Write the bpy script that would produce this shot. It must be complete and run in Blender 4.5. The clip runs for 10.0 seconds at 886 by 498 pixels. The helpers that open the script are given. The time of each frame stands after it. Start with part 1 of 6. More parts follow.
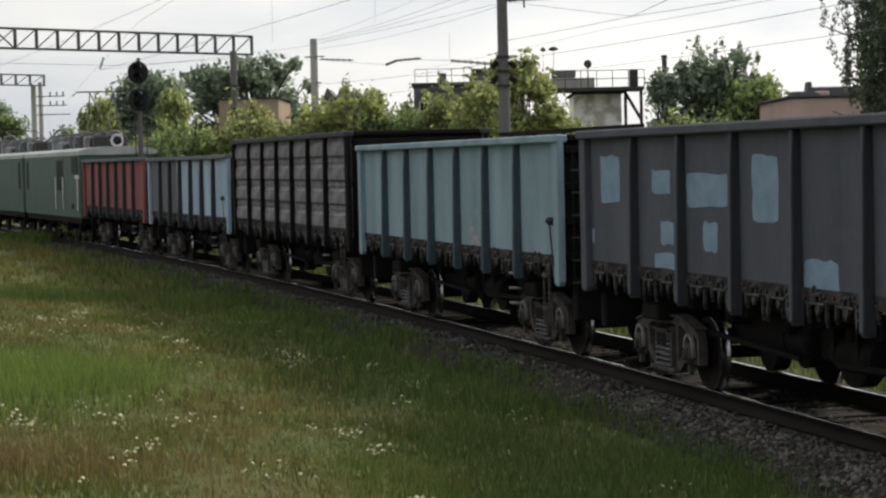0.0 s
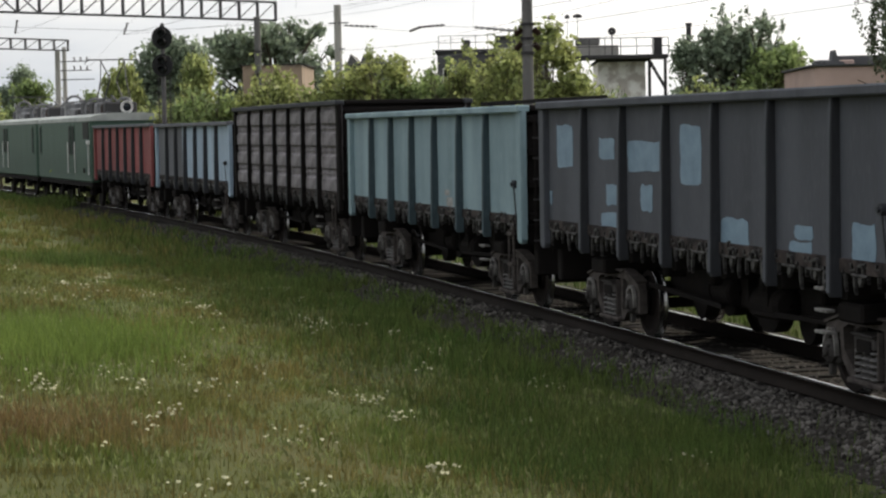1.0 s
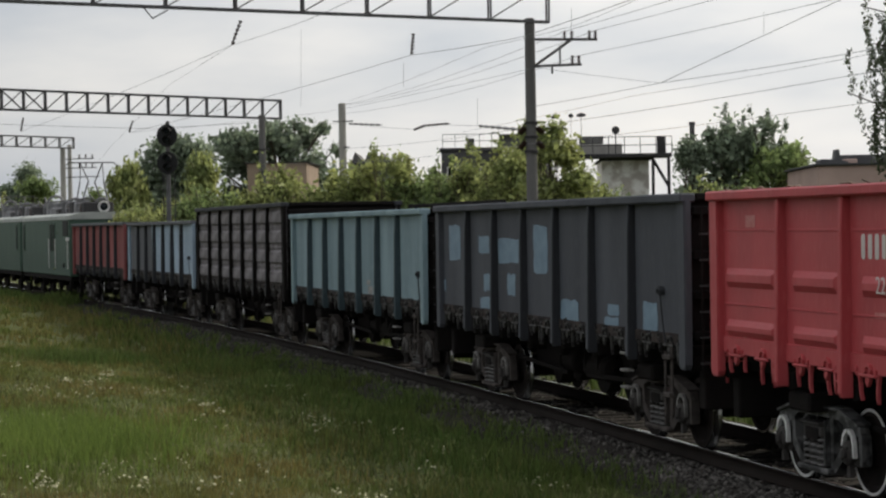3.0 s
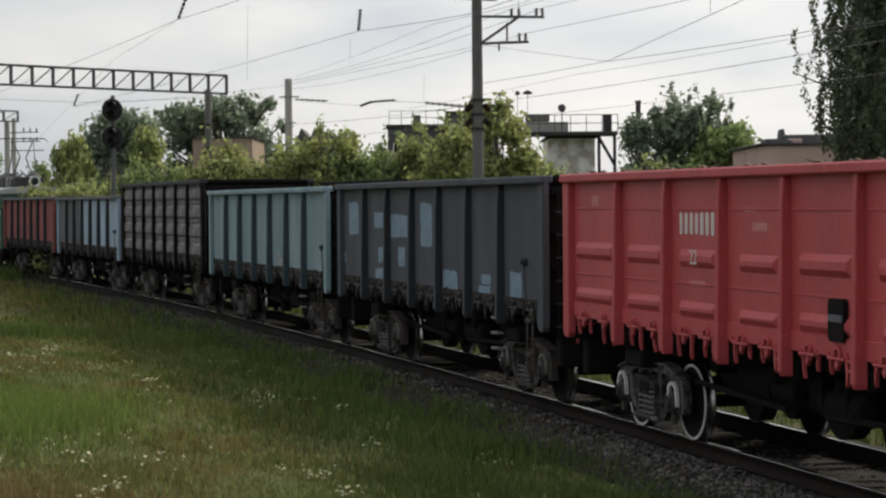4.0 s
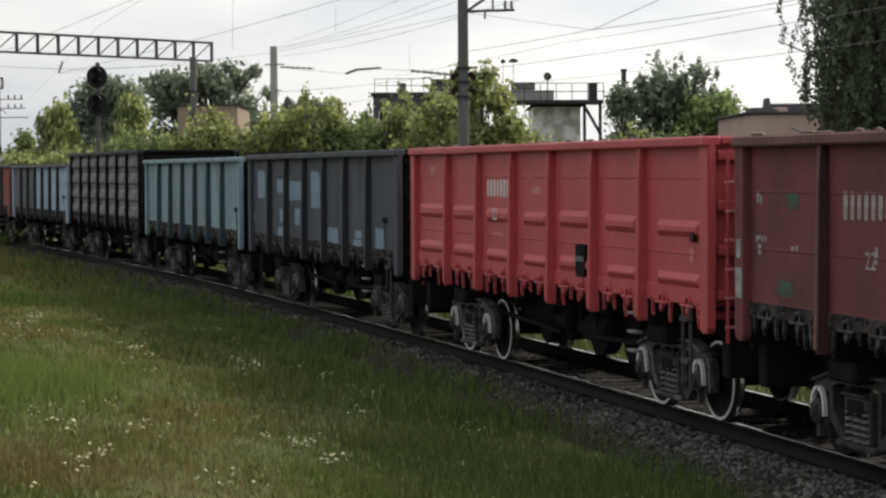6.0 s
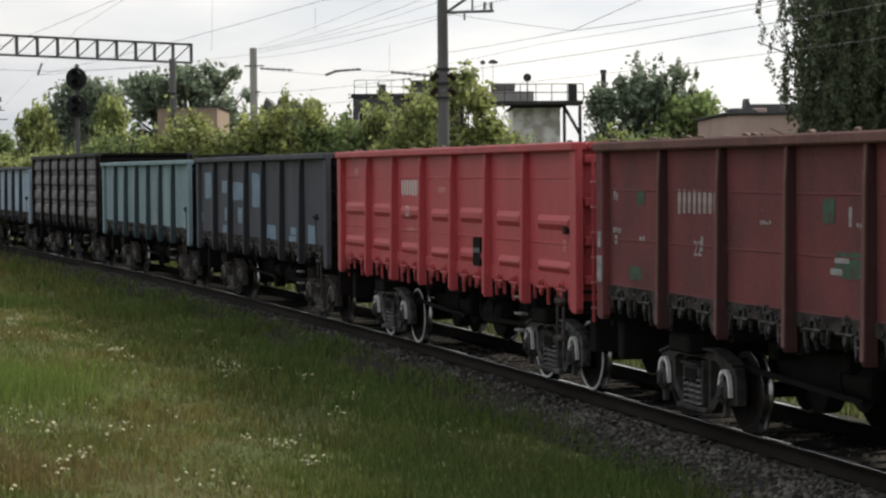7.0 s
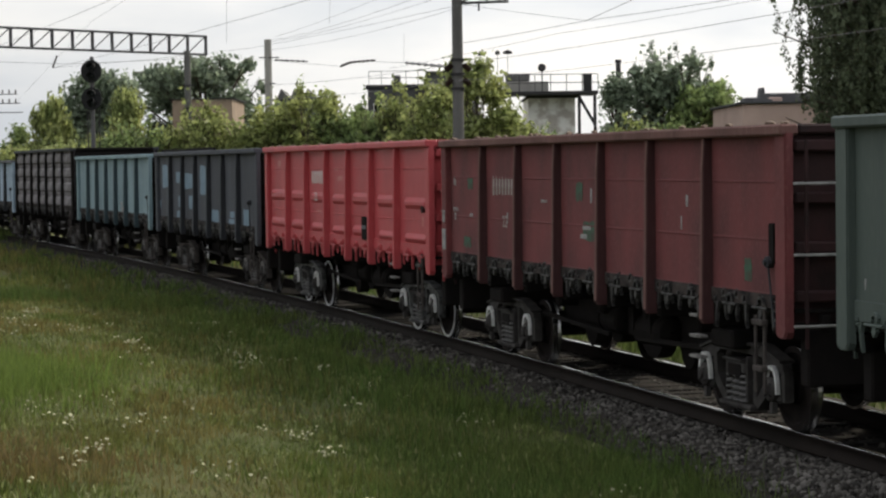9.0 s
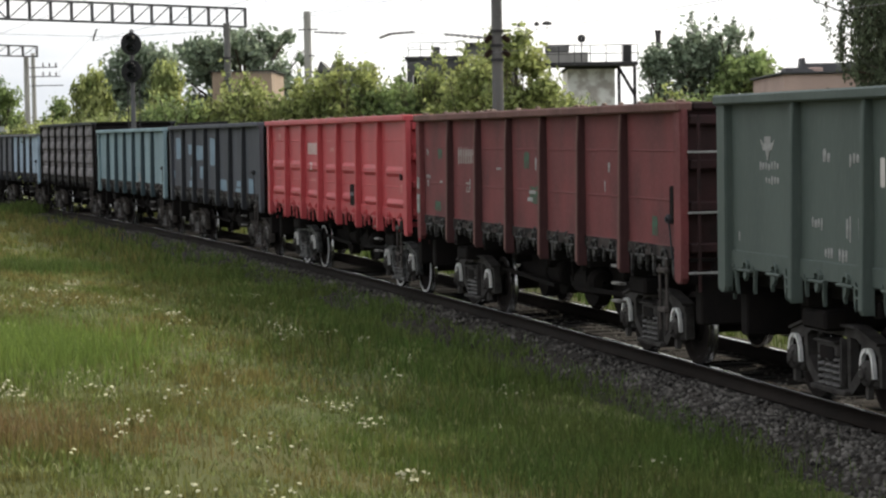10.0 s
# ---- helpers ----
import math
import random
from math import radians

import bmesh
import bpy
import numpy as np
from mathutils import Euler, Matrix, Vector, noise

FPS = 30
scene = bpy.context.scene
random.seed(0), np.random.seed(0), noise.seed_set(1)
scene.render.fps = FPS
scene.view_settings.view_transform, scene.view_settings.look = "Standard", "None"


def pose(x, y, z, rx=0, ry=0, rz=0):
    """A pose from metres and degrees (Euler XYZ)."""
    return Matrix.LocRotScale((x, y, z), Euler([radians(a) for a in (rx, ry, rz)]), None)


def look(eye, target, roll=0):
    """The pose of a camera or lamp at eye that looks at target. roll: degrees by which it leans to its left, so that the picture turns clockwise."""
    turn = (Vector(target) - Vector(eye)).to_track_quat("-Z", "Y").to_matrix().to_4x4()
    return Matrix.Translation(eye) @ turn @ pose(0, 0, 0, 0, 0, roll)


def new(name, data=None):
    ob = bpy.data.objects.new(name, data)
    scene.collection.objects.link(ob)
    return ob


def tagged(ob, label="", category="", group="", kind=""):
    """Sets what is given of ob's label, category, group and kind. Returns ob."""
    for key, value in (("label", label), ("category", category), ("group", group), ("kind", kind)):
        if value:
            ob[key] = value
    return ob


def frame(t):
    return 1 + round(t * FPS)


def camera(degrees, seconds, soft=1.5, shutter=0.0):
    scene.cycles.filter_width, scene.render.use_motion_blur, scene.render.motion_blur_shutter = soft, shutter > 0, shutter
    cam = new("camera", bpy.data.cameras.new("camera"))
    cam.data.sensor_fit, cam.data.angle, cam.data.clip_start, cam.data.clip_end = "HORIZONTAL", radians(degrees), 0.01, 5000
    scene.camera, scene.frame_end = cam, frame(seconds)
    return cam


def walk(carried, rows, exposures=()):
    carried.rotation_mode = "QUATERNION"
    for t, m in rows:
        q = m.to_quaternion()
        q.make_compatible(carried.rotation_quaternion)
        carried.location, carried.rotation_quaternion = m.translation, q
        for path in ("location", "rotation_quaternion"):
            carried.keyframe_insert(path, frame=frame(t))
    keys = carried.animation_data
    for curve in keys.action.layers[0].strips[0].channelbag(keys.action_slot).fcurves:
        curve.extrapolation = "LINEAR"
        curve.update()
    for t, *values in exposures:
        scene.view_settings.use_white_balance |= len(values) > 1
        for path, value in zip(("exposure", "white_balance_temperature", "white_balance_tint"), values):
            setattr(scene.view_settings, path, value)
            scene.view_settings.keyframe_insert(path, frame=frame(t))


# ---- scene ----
cam = camera(22.93, 10.0, soft=2.3)
EYE = (0.0, 0.0, 2.843)


def aim(yaw, pitch, roll):
    """Camera pose from its bearing (right of +y), its tilt and its lean, in degrees."""
    a, b = radians(yaw), radians(pitch)
    way = Vector((math.sin(a) * math.cos(b), math.cos(a) * math.cos(b), math.sin(b)))
    return look(EYE, Vector(EYE) + way * 20, roll)


walk(cam, [(t, aim(a, b, c)) for t, a, b, c in (
    (0.0, -0.944, -2.155, -1.393), (0.5, -0.899, -2.967, -0.57), (1.0, -1.558, -3.008, -1.094),
    (1.5, -2.572, -2.639, -0.575), (2.0, -2.487, -0.73, -1.236), (2.2, -2.82, -0.322, -1.121),
    (3.3, -1.137, -0.607, -0.845), (3.5, -0.951, -1.024, -0.757), (4.0, -0.192, -1.066, -0.551),
    (4.5, 0.0, -1.122, -0.584), (5.0, 0.113, -1.125, -0.999), (5.5, -0.45, -1.239, -0.944),
    (6.0, 0.189, -1.905, -0.413), (6.2, 0.581, -1.718, -0.376), (7.5, 0.705, -1.956, -0.566),
    (8.0, 0.747, -1.894, -0.349), (8.5, 0.828, -2.117, -0.12), (9.0, 0.3, -2.116, -0.817),
    (9.5, 0.015, -1.589, -0.536), (10.0, -0.757, -2.844, -1.012))],
    exposures=((0.0, 0.0), (1.0, 0.13), (1.5, -0.03), (2.0, -0.24), (2.2, -0.36), (3.5, -0.22), (4.5, -0.2), (5.5, -0.15), (6.0, -0.01), (8.0, 0.0), (9.0, 0.0), (9.5, 0.1), (10.0, 0.43)))

# ---- sky and sun: thin bright overcast, low sun behind the train ----
SUN_ELEV, SUN_BEARING = 34.0, 40.0
world = bpy.data.worlds.new("overcast_sky")
scene.world = world
world.use_nodes = True
wn, wl = world.node_tree.nodes, world.node_tree.links
wn.clear()
w_out, w_bg = wn.new("ShaderNodeOutputWorld"), wn.new("ShaderNodeBackground")
w_sky = wn.new("ShaderNodeTexSky")
w_sky.sky_type, w_sky.sun_disc = "NISHITA", False
w_sky.sun_elevation, w_sky.sun_rotation = radians(SUN_ELEV), radians(SUN_BEARING)
w_sky.air_density, w_sky.dust_density = 1.0, 3.0
w_dim = wn.new("ShaderNodeVectorMath")
w_dim.operation = "SCALE"
w_dim.inputs["Scale"].default_value = 0.11
wl.new(w_sky.outputs[0], w_dim.inputs[0])
w_tc, w_map = wn.new("ShaderNodeTexCoord"), wn.new("ShaderNodeMapping")
w_map.inputs["Scale"].default_value = (3.0, 3.0, 11.0)
w_noise, w_ramp, w_mix = wn.new("ShaderNodeTexNoise"), wn.new("ShaderNodeValToRGB"), wn.new("ShaderNodeMix")
w_noise.inputs["Scale"].default_value, w_noise.inputs["Detail"].default_value = 1.6, 6.0
wl.new(w_tc.outputs["Generated"], w_map.inputs[0])
wl.new(w_map.outputs[0], w_noise.inputs["Vector"])
wl.new(w_noise.outputs["Fac"], w_ramp.inputs[0])
w_ramp.color_ramp.elements[0].position, w_ramp.color_ramp.elements[0].color = 0.34, (0.70, 0.75, 0.82, 1)
w_ramp.color_ramp.elements[1].position, w_ramp.color_ramp.elements[1].color = 0.68, (1.12, 1.1, 1.07, 1)
w_mix.data_type = "RGBA"
w_mix.inputs[0].default_value = 0.88
wl.new(w_dim.outputs[0], w_mix.inputs[6])
w_dot, w_glow, w_lit = wn.new("ShaderNodeVectorMath"), wn.new("ShaderNodeMapRange"), wn.new("ShaderNodeVectorMath")
w_dot.operation, w_lit.operation = "DOT_PRODUCT", "SCALE"
w_dot.inputs[1].default_value = Vector((math.sin(radians(SUN_BEARING)) * math.cos(radians(SUN_ELEV)), math.cos(radians(SUN_BEARING)) * math.cos(radians(SUN_ELEV)), math.sin(radians(SUN_ELEV))))
w_glow.interpolation_type = "SMOOTHSTEP"
w_glow.inputs["From Min"].default_value, w_glow.inputs["From Max"].default_value = 0.3, 1.0
w_glow.inputs["To Min"].default_value, w_glow.inputs["To Max"].default_value = 0.8, 1.22
wl.new(w_tc.outputs["Generated"], w_dot.inputs[0])
wl.new(w_dot.outputs["Value"], w_glow.inputs["Value"])
wl.new(w_ramp.outputs[0], w_lit.inputs[0])
wl.new(w_glow.outputs[0], w_lit.inputs["Scale"])
# an overcast sky grows brighter towards the zenith
w_sep, w_rise, w_high = wn.new("ShaderNodeSeparateXYZ"), wn.new("ShaderNodeMapRange"), wn.new("ShaderNodeVectorMath")
w_high.operation = "SCALE"
w_rise.interpolation_type = "SMOOTHSTEP"
w_rise.inputs["From Min"].default_value, w_rise.inputs["From Max"].default_value = 0.2, 0.8
w_rise.inputs["To Min"].default_value, w_rise.inputs["To Max"].default_value = 1.0, 1.5
wl.new(w_tc.outputs["Generated"], w_sep.inputs[0])
wl.new(w_sep.outputs["Z"], w_rise.inputs["Value"])
wl.new(w_lit.outputs[0], w_high.inputs[0])
wl.new(w_rise.outputs[0], w_high.inputs["Scale"])
wl.new(w_high.outputs[0], w_mix.inputs[7])
wl.new(w_mix.outputs[2], w_bg.inputs["Color"])
w_bg.inputs["Strength"].default_value = 1.0
wl.new(w_bg.outputs[0], w_out.inputs[0])

sun = new("sun", bpy.data.lights.new("sun", "SUN"))
sun.data.energy, sun.data.angle, sun.data.color = 3.8, radians(8), (1.0, 0.9, 0.74)
sun.matrix_world = look((math.sin(radians(SUN_BEARING)) * 80, math.cos(radians(SUN_BEARING)) * 80, math.tan(radians(SUN_ELEV)) * 80), (0, 0, 0))


# ---- materials ----
def material(name, base, second=None, third=None, rough=0.8, metal=0.0, coarse=1.5, fine=25.0, bump=0.15, stretch=(1, 1, 1), amount=0.55, spread=0.18, island=0.0, each=0.0, transl=0.0, spec=0.25, dents=0.0):
    """base with patches of second (coarse noise) and specks of third (fine noise), in the object's own metres."""
    m = bpy.data.materials.new(name)
    m.use_nodes = True
    n, l = m.node_tree.nodes, m.node_tree.links
    b = n["Principled BSDF"]
    second = second or tuple(c * 0.62 for c in base)
    third = third or tuple(c * 0.8 for c in base)
    tc, mp = n.new("ShaderNodeTexCoord"), n.new("ShaderNodeMapping")
    mp.inputs["Scale"].default_value = stretch
    l.new(tc.outputs["Object"], mp.inputs[0])

    def noise_of(scale, detail):
        t = n.new("ShaderNodeTexNoise")
        t.inputs["Scale"].default_value, t.inputs["Detail"].default_value = scale, detail
        l.new(mp.outputs[0], t.inputs["Vector"])
        return t

    def blend(fac, a, c):
        x = n.new("ShaderNodeMix")
        x.data_type = "RGBA"
        l.new(fac, x.inputs[0])
        for socket, v in ((x.inputs[6], a), (x.inputs[7], c)):
            if isinstance(v, tuple):
                socket.default_value = (*v, 1)
            else:
                l.new(v, socket)
        return x.outputs[2]

    def window(t, lo, hi, top):
        r = n.new("ShaderNodeMapRange")
        r.inputs["From Min"].default_value, r.inputs["From Max"].default_value, r.inputs["To Max"].default_value = lo, hi, top
        l.new(t, r.inputs["Value"])
        return r.outputs[0]

    big, small = noise_of(coarse, 5.0), noise_of(fine, 4.0)
    col = blend(window(big.outputs["Fac"], 0.5 - spread, 0.5 + spread, amount * 1.4), base, second)
    col = blend(window(small.outputs["Fac"], 0.5, 0.72, amount * 0.55), col, third)
    if island or each:
        src = n.new("ShaderNodeNewGeometry").outputs["Random Per Island"] if island else n.new("ShaderNodeObjectInfo").outputs["Random"]
        hsv = n.new("ShaderNodeHueSaturation")
        k = island or each
        r = n.new("ShaderNodeMapRange")
        r.inputs["To Min"].default_value, r.inputs["To Max"].default_value = 1 - k, 1 + k
        l.new(src, r.inputs["Value"])
        l.new(r.outputs[0], hsv.inputs["Value"])
        l.new(col, hsv.inputs["Color"])
        col = hsv.outputs[0]
    l.new(col, b.inputs["Base Color"])
    b.inputs["Roughness"].default_value, b.inputs["Metallic"].default_value = rough, metal
    b.inputs["Specular IOR Level"].default_value = spec
    if bump:
        bp = n.new("ShaderNodeBump")
        bp.inputs["Strength"].default_value, bp.inputs["Distance"].default_value = bump, 0.02
        mixed = n.new("ShaderNodeMath")
        mixed.operation = "MULTIPLY_ADD"
        mixed.inputs[1].default_value = dents
        l.new(big.outputs["Fac"], mixed.inputs[0])
        l.new(small.outputs["Fac"], mixed.inputs[2])
        l.new(mixed.outputs[0], bp.inputs["Height"])
        l.new(bp.outputs[0], b.inputs["Normal"])
    if transl:
        tr, mx = n.new("ShaderNodeBsdfTranslucent"), n.new("ShaderNodeMixShader")
        l.new(col, tr.inputs["Color"])
        mx.inputs[0].default_value = transl
        l.new(b.outputs[0], mx.inputs[1])
        l.new(tr.outputs[0], mx.inputs[2])
        l.new(mx.outputs[0], n["Material Output"].inputs[0])
    return m


def glowing(name, colour, strength):
    m = bpy.data.materials.new(name)
    m.use_nodes = True
    b = m.node_tree.nodes["Principled BSDF"]
    b.inputs["Base Color"].default_value = (*colour, 1)
    b.inputs["Emission Color"].default_value, b.inputs["Emission Strength"].default_value = (*colour, 1), strength
    return m


STREAK = (1.0, 1.0, 0.22)
M_GREEN_GREY = material("grey_green_paint", (0.086, 0.108, 0.098), (0.06, 0.077, 0.07), (0.118, 0.138, 0.124), 0.62, stretch=STREAK, amount=0.55, dents=4.0)
M_OXIDE = material("red_oxide_paint", (0.178, 0.048, 0.05), (0.1, 0.035, 0.037), (0.2, 0.08, 0.075), 0.75, stretch=(1, 1, 0.6), coarse=1.3, amount=0.8, dents=4.0)
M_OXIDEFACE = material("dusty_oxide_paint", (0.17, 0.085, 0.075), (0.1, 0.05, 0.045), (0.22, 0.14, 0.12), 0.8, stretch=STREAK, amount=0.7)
M_OXIDEDARK = material("deep_oxide_paint", (0.045, 0.019, 0.02), (0.022, 0.013, 0.013), rough=0.8, coarse=2.5, amount=0.8)
# post colours, darker than the panels to hold the shade of the flanks
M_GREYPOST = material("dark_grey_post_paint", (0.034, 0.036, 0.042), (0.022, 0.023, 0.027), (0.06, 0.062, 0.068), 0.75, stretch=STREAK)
M_OXIDEPOST = material("oxide_post_shade_paint", (0.07, 0.026, 0.027), (0.04, 0.019, 0.02), (0.085, 0.042, 0.04), 0.75, stretch=STREAK, amount=0.7)
M_RED = material("bright_red_paint", (0.45, 0.07, 0.08), (0.35, 0.056, 0.064), (0.53, 0.14, 0.14), 0.5, stretch=STREAK, amount=0.6, dents=4.0)
M_GREY = material("dark_grey_paint", (0.078, 0.083, 0.098), (0.05, 0.053, 0.063), (0.112, 0.117, 0.131), 0.75, stretch=STREAK, amount=0.6, dents=4.0)
M_TEAL = material("faded_teal_paint", (0.23, 0.32, 0.355), (0.13, 0.195, 0.22), (0.33, 0.41, 0.43), 0.65, stretch=STREAK, amount=0.62, dents=4.0)
# teal darkened to carry the shade on the post flanks
M_TEALPOST = material("teal_post_shade_paint", (0.055, 0.082, 0.095), (0.027, 0.042, 0.05), (0.1, 0.132, 0.145), 0.7, stretch=STREAK, amount=0.7)
M_BROWN = material("brown_grey_paint", (0.235, 0.218, 0.23), (0.1, 0.093, 0.097), (0.35, 0.33, 0.335), 0.85, coarse=2.8, amount=0.75, spread=0.14)
M_SLATE = material("slate_grey_paint", (0.115, 0.12, 0.135), (0.075, 0.078, 0.085), (0.16, 0.16, 0.165), 0.75, stretch=STREAK, dents=4.0)
M_PALE = material("pale_blue_paint", (0.34, 0.44, 0.54), (0.2, 0.26, 0.33), (0.5, 0.56, 0.62), 0.65, stretch=STREAK, amount=0.6, dents=4.0)
M_BRICK_RED = material("dull_red_paint", (0.27, 0.075, 0.075), (0.14, 0.045, 0.046), (0.3, 0.13, 0.12), 0.7, stretch=STREAK, amount=0.7, dents=4.0)
M_PATCH = material("sky_blue_paint", (0.19, 0.275, 0.35), (0.12, 0.18, 0.24), (0.27, 0.35, 0.42), 0.6, coarse=4, amount=0.55)
M_LETTER = material("white_lettering", (0.62, 0.58, 0.56), (0.5, 0.46, 0.44), rough=0.7)
M_FADED = material("faded_number_paint", (0.4, 0.37, 0.35), (0.15, 0.1, 0.09), rough=0.8, coarse=8, amount=0.5)
M_WORN = material("worn_stencil_and_lit_edge_paint", (0.36, 0.36, 0.355), (0.17, 0.165, 0.16), (0.27, 0.265, 0.26), rough=0.8, coarse=9, fine=40, amount=0.6, bump=0.05)
M_PINKSTENCIL = material("faded_pink_stencil_and_lit_edge", (0.52, 0.24, 0.23), (0.44, 0.12, 0.12), rough=0.7, coarse=9)
# dark paint for levers and rails; on posts it stands for flank shade
M_DARKPOST = material("dark_paint_with_post_shade", (0.04, 0.042, 0.048), (0.025, 0.026, 0.03), (0.07, 0.071, 0.075), 0.75, stretch=STREAK)
M_GREEN_MARK = material("green_stencil_paint", (0.045, 0.125, 0.08), (0.07, 0.055, 0.045), rough=0.75, coarse=8, amount=0.7)
M_GRIMESTRIP = material("grimy_sill_steel", (0.02, 0.018, 0.018), (0.075, 0.062, 0.058), (0.012, 0.011, 0.011), 0.8, coarse=4, spread=0.1, amount=0.6, spec=0.06)
M_DIRT = material("brown_cargo_dust", (0.14, 0.1, 0.075), (0.08, 0.06, 0.048), rough=0.95, coarse=9, island=0.4)
M_BLACK = material("matt_black", (0.011, 0.01, 0.01), (0.018, 0.015, 0.014), (0.008, 0.007, 0.007), 0.85, coarse=4, spec=0.06)
M_RUST = material("grimy_cast_steel", (0.05, 0.044, 0.042), (0.105, 0.092, 0.086), (0.03, 0.026, 0.025), 0.85, coarse=5, amount=0.7, spec=0.06)
M_DARKCAST = material("dark_cast_steel", (0.03, 0.027, 0.026), (0.085, 0.08, 0.077), (0.02, 0.018, 0.017), 0.75, coarse=5, amount=0.5, spec=0.1)
# pale patches put the frame's edge highlights into the dark steel colour
M_GREYCAST = material("highlight_flecked_cast_steel", (0.02, 0.02, 0.02), (0.16, 0.16, 0.16), (0.05, 0.05, 0.05), 0.55, coarse=5.5, spread=0.06, amount=0.5)
M_COIL = material("worn_spring_steel", (0.13, 0.127, 0.125), (0.045, 0.042, 0.04), rough=0.55, coarse=7, amount=0.6)
# the pale second tone paints small glints on dark hatch steel
M_HATCH = material("glint_flecked_hatch_steel", (0.017, 0.016, 0.016), (0.11, 0.106, 0.103), (0.012, 0.011, 0.011), 0.6, coarse=10, spread=0.07, amount=0.32)
M_DAB = material("worn_white_bogie_paint", (0.72, 0.72, 0.71), (0.4, 0.39, 0.38), rough=0.6, coarse=9, amount=0.6)
M_DABDULL = material("grimy_bogie_paint", (0.26, 0.25, 0.24), (0.08, 0.075, 0.07), rough=0.75, coarse=8, amount=0.7)
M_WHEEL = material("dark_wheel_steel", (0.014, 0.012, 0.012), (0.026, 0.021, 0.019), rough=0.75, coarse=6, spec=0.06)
M_TREAD = material("polished_tread_steel", (0.72, 0.72, 0.72), (0.55, 0.55, 0.55), rough=0.07, metal=1.0, bump=0.0)
M_TYRE = material("worn_tyre_steel", (0.38, 0.38, 0.38), (0.22, 0.21, 0.2), rough=0.26, metal=1.0, bump=0.02)
M_RIMWHITE = material("worn_white_rim_paint", (0.72, 0.72, 0.71), (0.4, 0.39, 0.38), rough=0.6, coarse=5)
M_RAIL = material("rusty_rail_steel", (0.018, 0.014, 0.012), (0.011, 0.009, 0.008), rough=0.8, coarse=3, spec=0.06)
M_SLEEPER = material("weathered_sleeper_timber", (0.03, 0.027, 0.025), (0.014, 0.013, 0.012), rough=0.9, each=0.4, coarse=3, spec=0.06)
M_BALLAST = material("grey_ballast_bed", (0.034, 0.03, 0.026), (0.02, 0.018, 0.016), (0.05, 0.045, 0.04), 0.95, coarse=2, fine=16, bump=0.8, spec=0.06)
M_STONE = material("grey_ballast_stone", (0.1, 0.094, 0.087), (0.03, 0.027, 0.025), rough=0.9, island=0.75, coarse=1.2, fine=30, spec=0.06)
M_SOIL = material("meadow_soil", (0.06, 0.075, 0.026), (0.085, 0.078, 0.034), (0.045, 0.062, 0.02), 0.95, coarse=0.35, fine=7, bump=0.6, spec=0.06)
M_GRASS = material("meadow_grass", (0.096, 0.132, 0.033), (0.172, 0.148, 0.054), (0.05, 0.078, 0.018), 0.6, coarse=0.5, fine=3.2, bump=0, island=0.45, transl=0.3, amount=0.85, spread=0.12, spec=0.06)
# lush green, set darker than the meadow to hold the train's shade
M_LUSH = material("lush_grass_with_shade", (0.076, 0.122, 0.032), (0.108, 0.126, 0.04), (0.046, 0.08, 0.022), 0.6, coarse=0.6, fine=2.5, bump=0, island=0.4, transl=0.28, spec=0.06)
M_TALL = material("fresh_tall_grass", (0.15, 0.205, 0.05), (0.1, 0.15, 0.038), rough=0.6, coarse=0.6, fine=3, bump=0, island=0.4, transl=0.35, spec=0.06)
M_SORREL = material("reddish_sorrel", (0.17, 0.115, 0.05), (0.15, 0.14, 0.05), rough=0.7, coarse=0.8, fine=3, bump=0, island=0.4, transl=0.25)
M_WEED = material("pale_weed_leaves", (0.19, 0.212, 0.085), (0.125, 0.15, 0.052), rough=0.6, bump=0, island=0.5, transl=0.3)
M_STRAW = material("dry_seed_heads", (0.2, 0.19, 0.09), (0.13, 0.14, 0.06), rough=0.8, bump=0, island=0.3, transl=0.2)
M_FLOWER = material("cream_blossom", (0.42, 0.41, 0.27), rough=0.8, bump=0, island=0.45, transl=0.2)
M_BARK = material("grey_brown_bark", (0.1, 0.08, 0.062), (0.05, 0.04, 0.032), rough=0.95, coarse=3, fine=18, bump=0.6)
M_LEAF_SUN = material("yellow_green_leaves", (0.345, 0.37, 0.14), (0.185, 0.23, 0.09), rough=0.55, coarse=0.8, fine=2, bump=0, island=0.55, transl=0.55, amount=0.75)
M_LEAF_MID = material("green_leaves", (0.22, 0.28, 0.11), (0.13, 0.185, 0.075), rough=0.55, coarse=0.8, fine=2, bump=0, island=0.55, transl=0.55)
# leaf green greyed so that distance haze sits in the colour
M_LEAF_FAR = material("haze_greyed_far_leaves", (0.25, 0.3, 0.21), (0.15, 0.195, 0.14), rough=0.6, coarse=0.6, fine=2, bump=0, island=0.5, transl=0.5)
M_LEAF_DARK = material("dark_birch_leaves", (0.115, 0.14, 0.085), (0.075, 0.095, 0.056), rough=0.6, coarse=0.5, fine=2, bump=0, island=0.5, transl=0.35)
M_CONCRETE = material("weathered_concrete", (0.38, 0.365, 0.34), (0.24, 0.23, 0.215), (0.29, 0.28, 0.265), 0.9, coarse=1.2, stretch=(1, 1, 0.3))
M_DARKCONC = material("dark_stained_concrete", (0.145, 0.14, 0.138), (0.085, 0.083, 0.082), (0.18, 0.175, 0.17), 0.9, coarse=1.2, stretch=(1, 1, 0.3))
M_GALV = material("grey_steelwork", (0.11, 0.11, 0.115), (0.07, 0.066, 0.064), rough=0.7, coarse=2)
M_WIRE = material("dark_overhead_wire", (0.2, 0.2, 0.21), rough=0.6, bump=0)
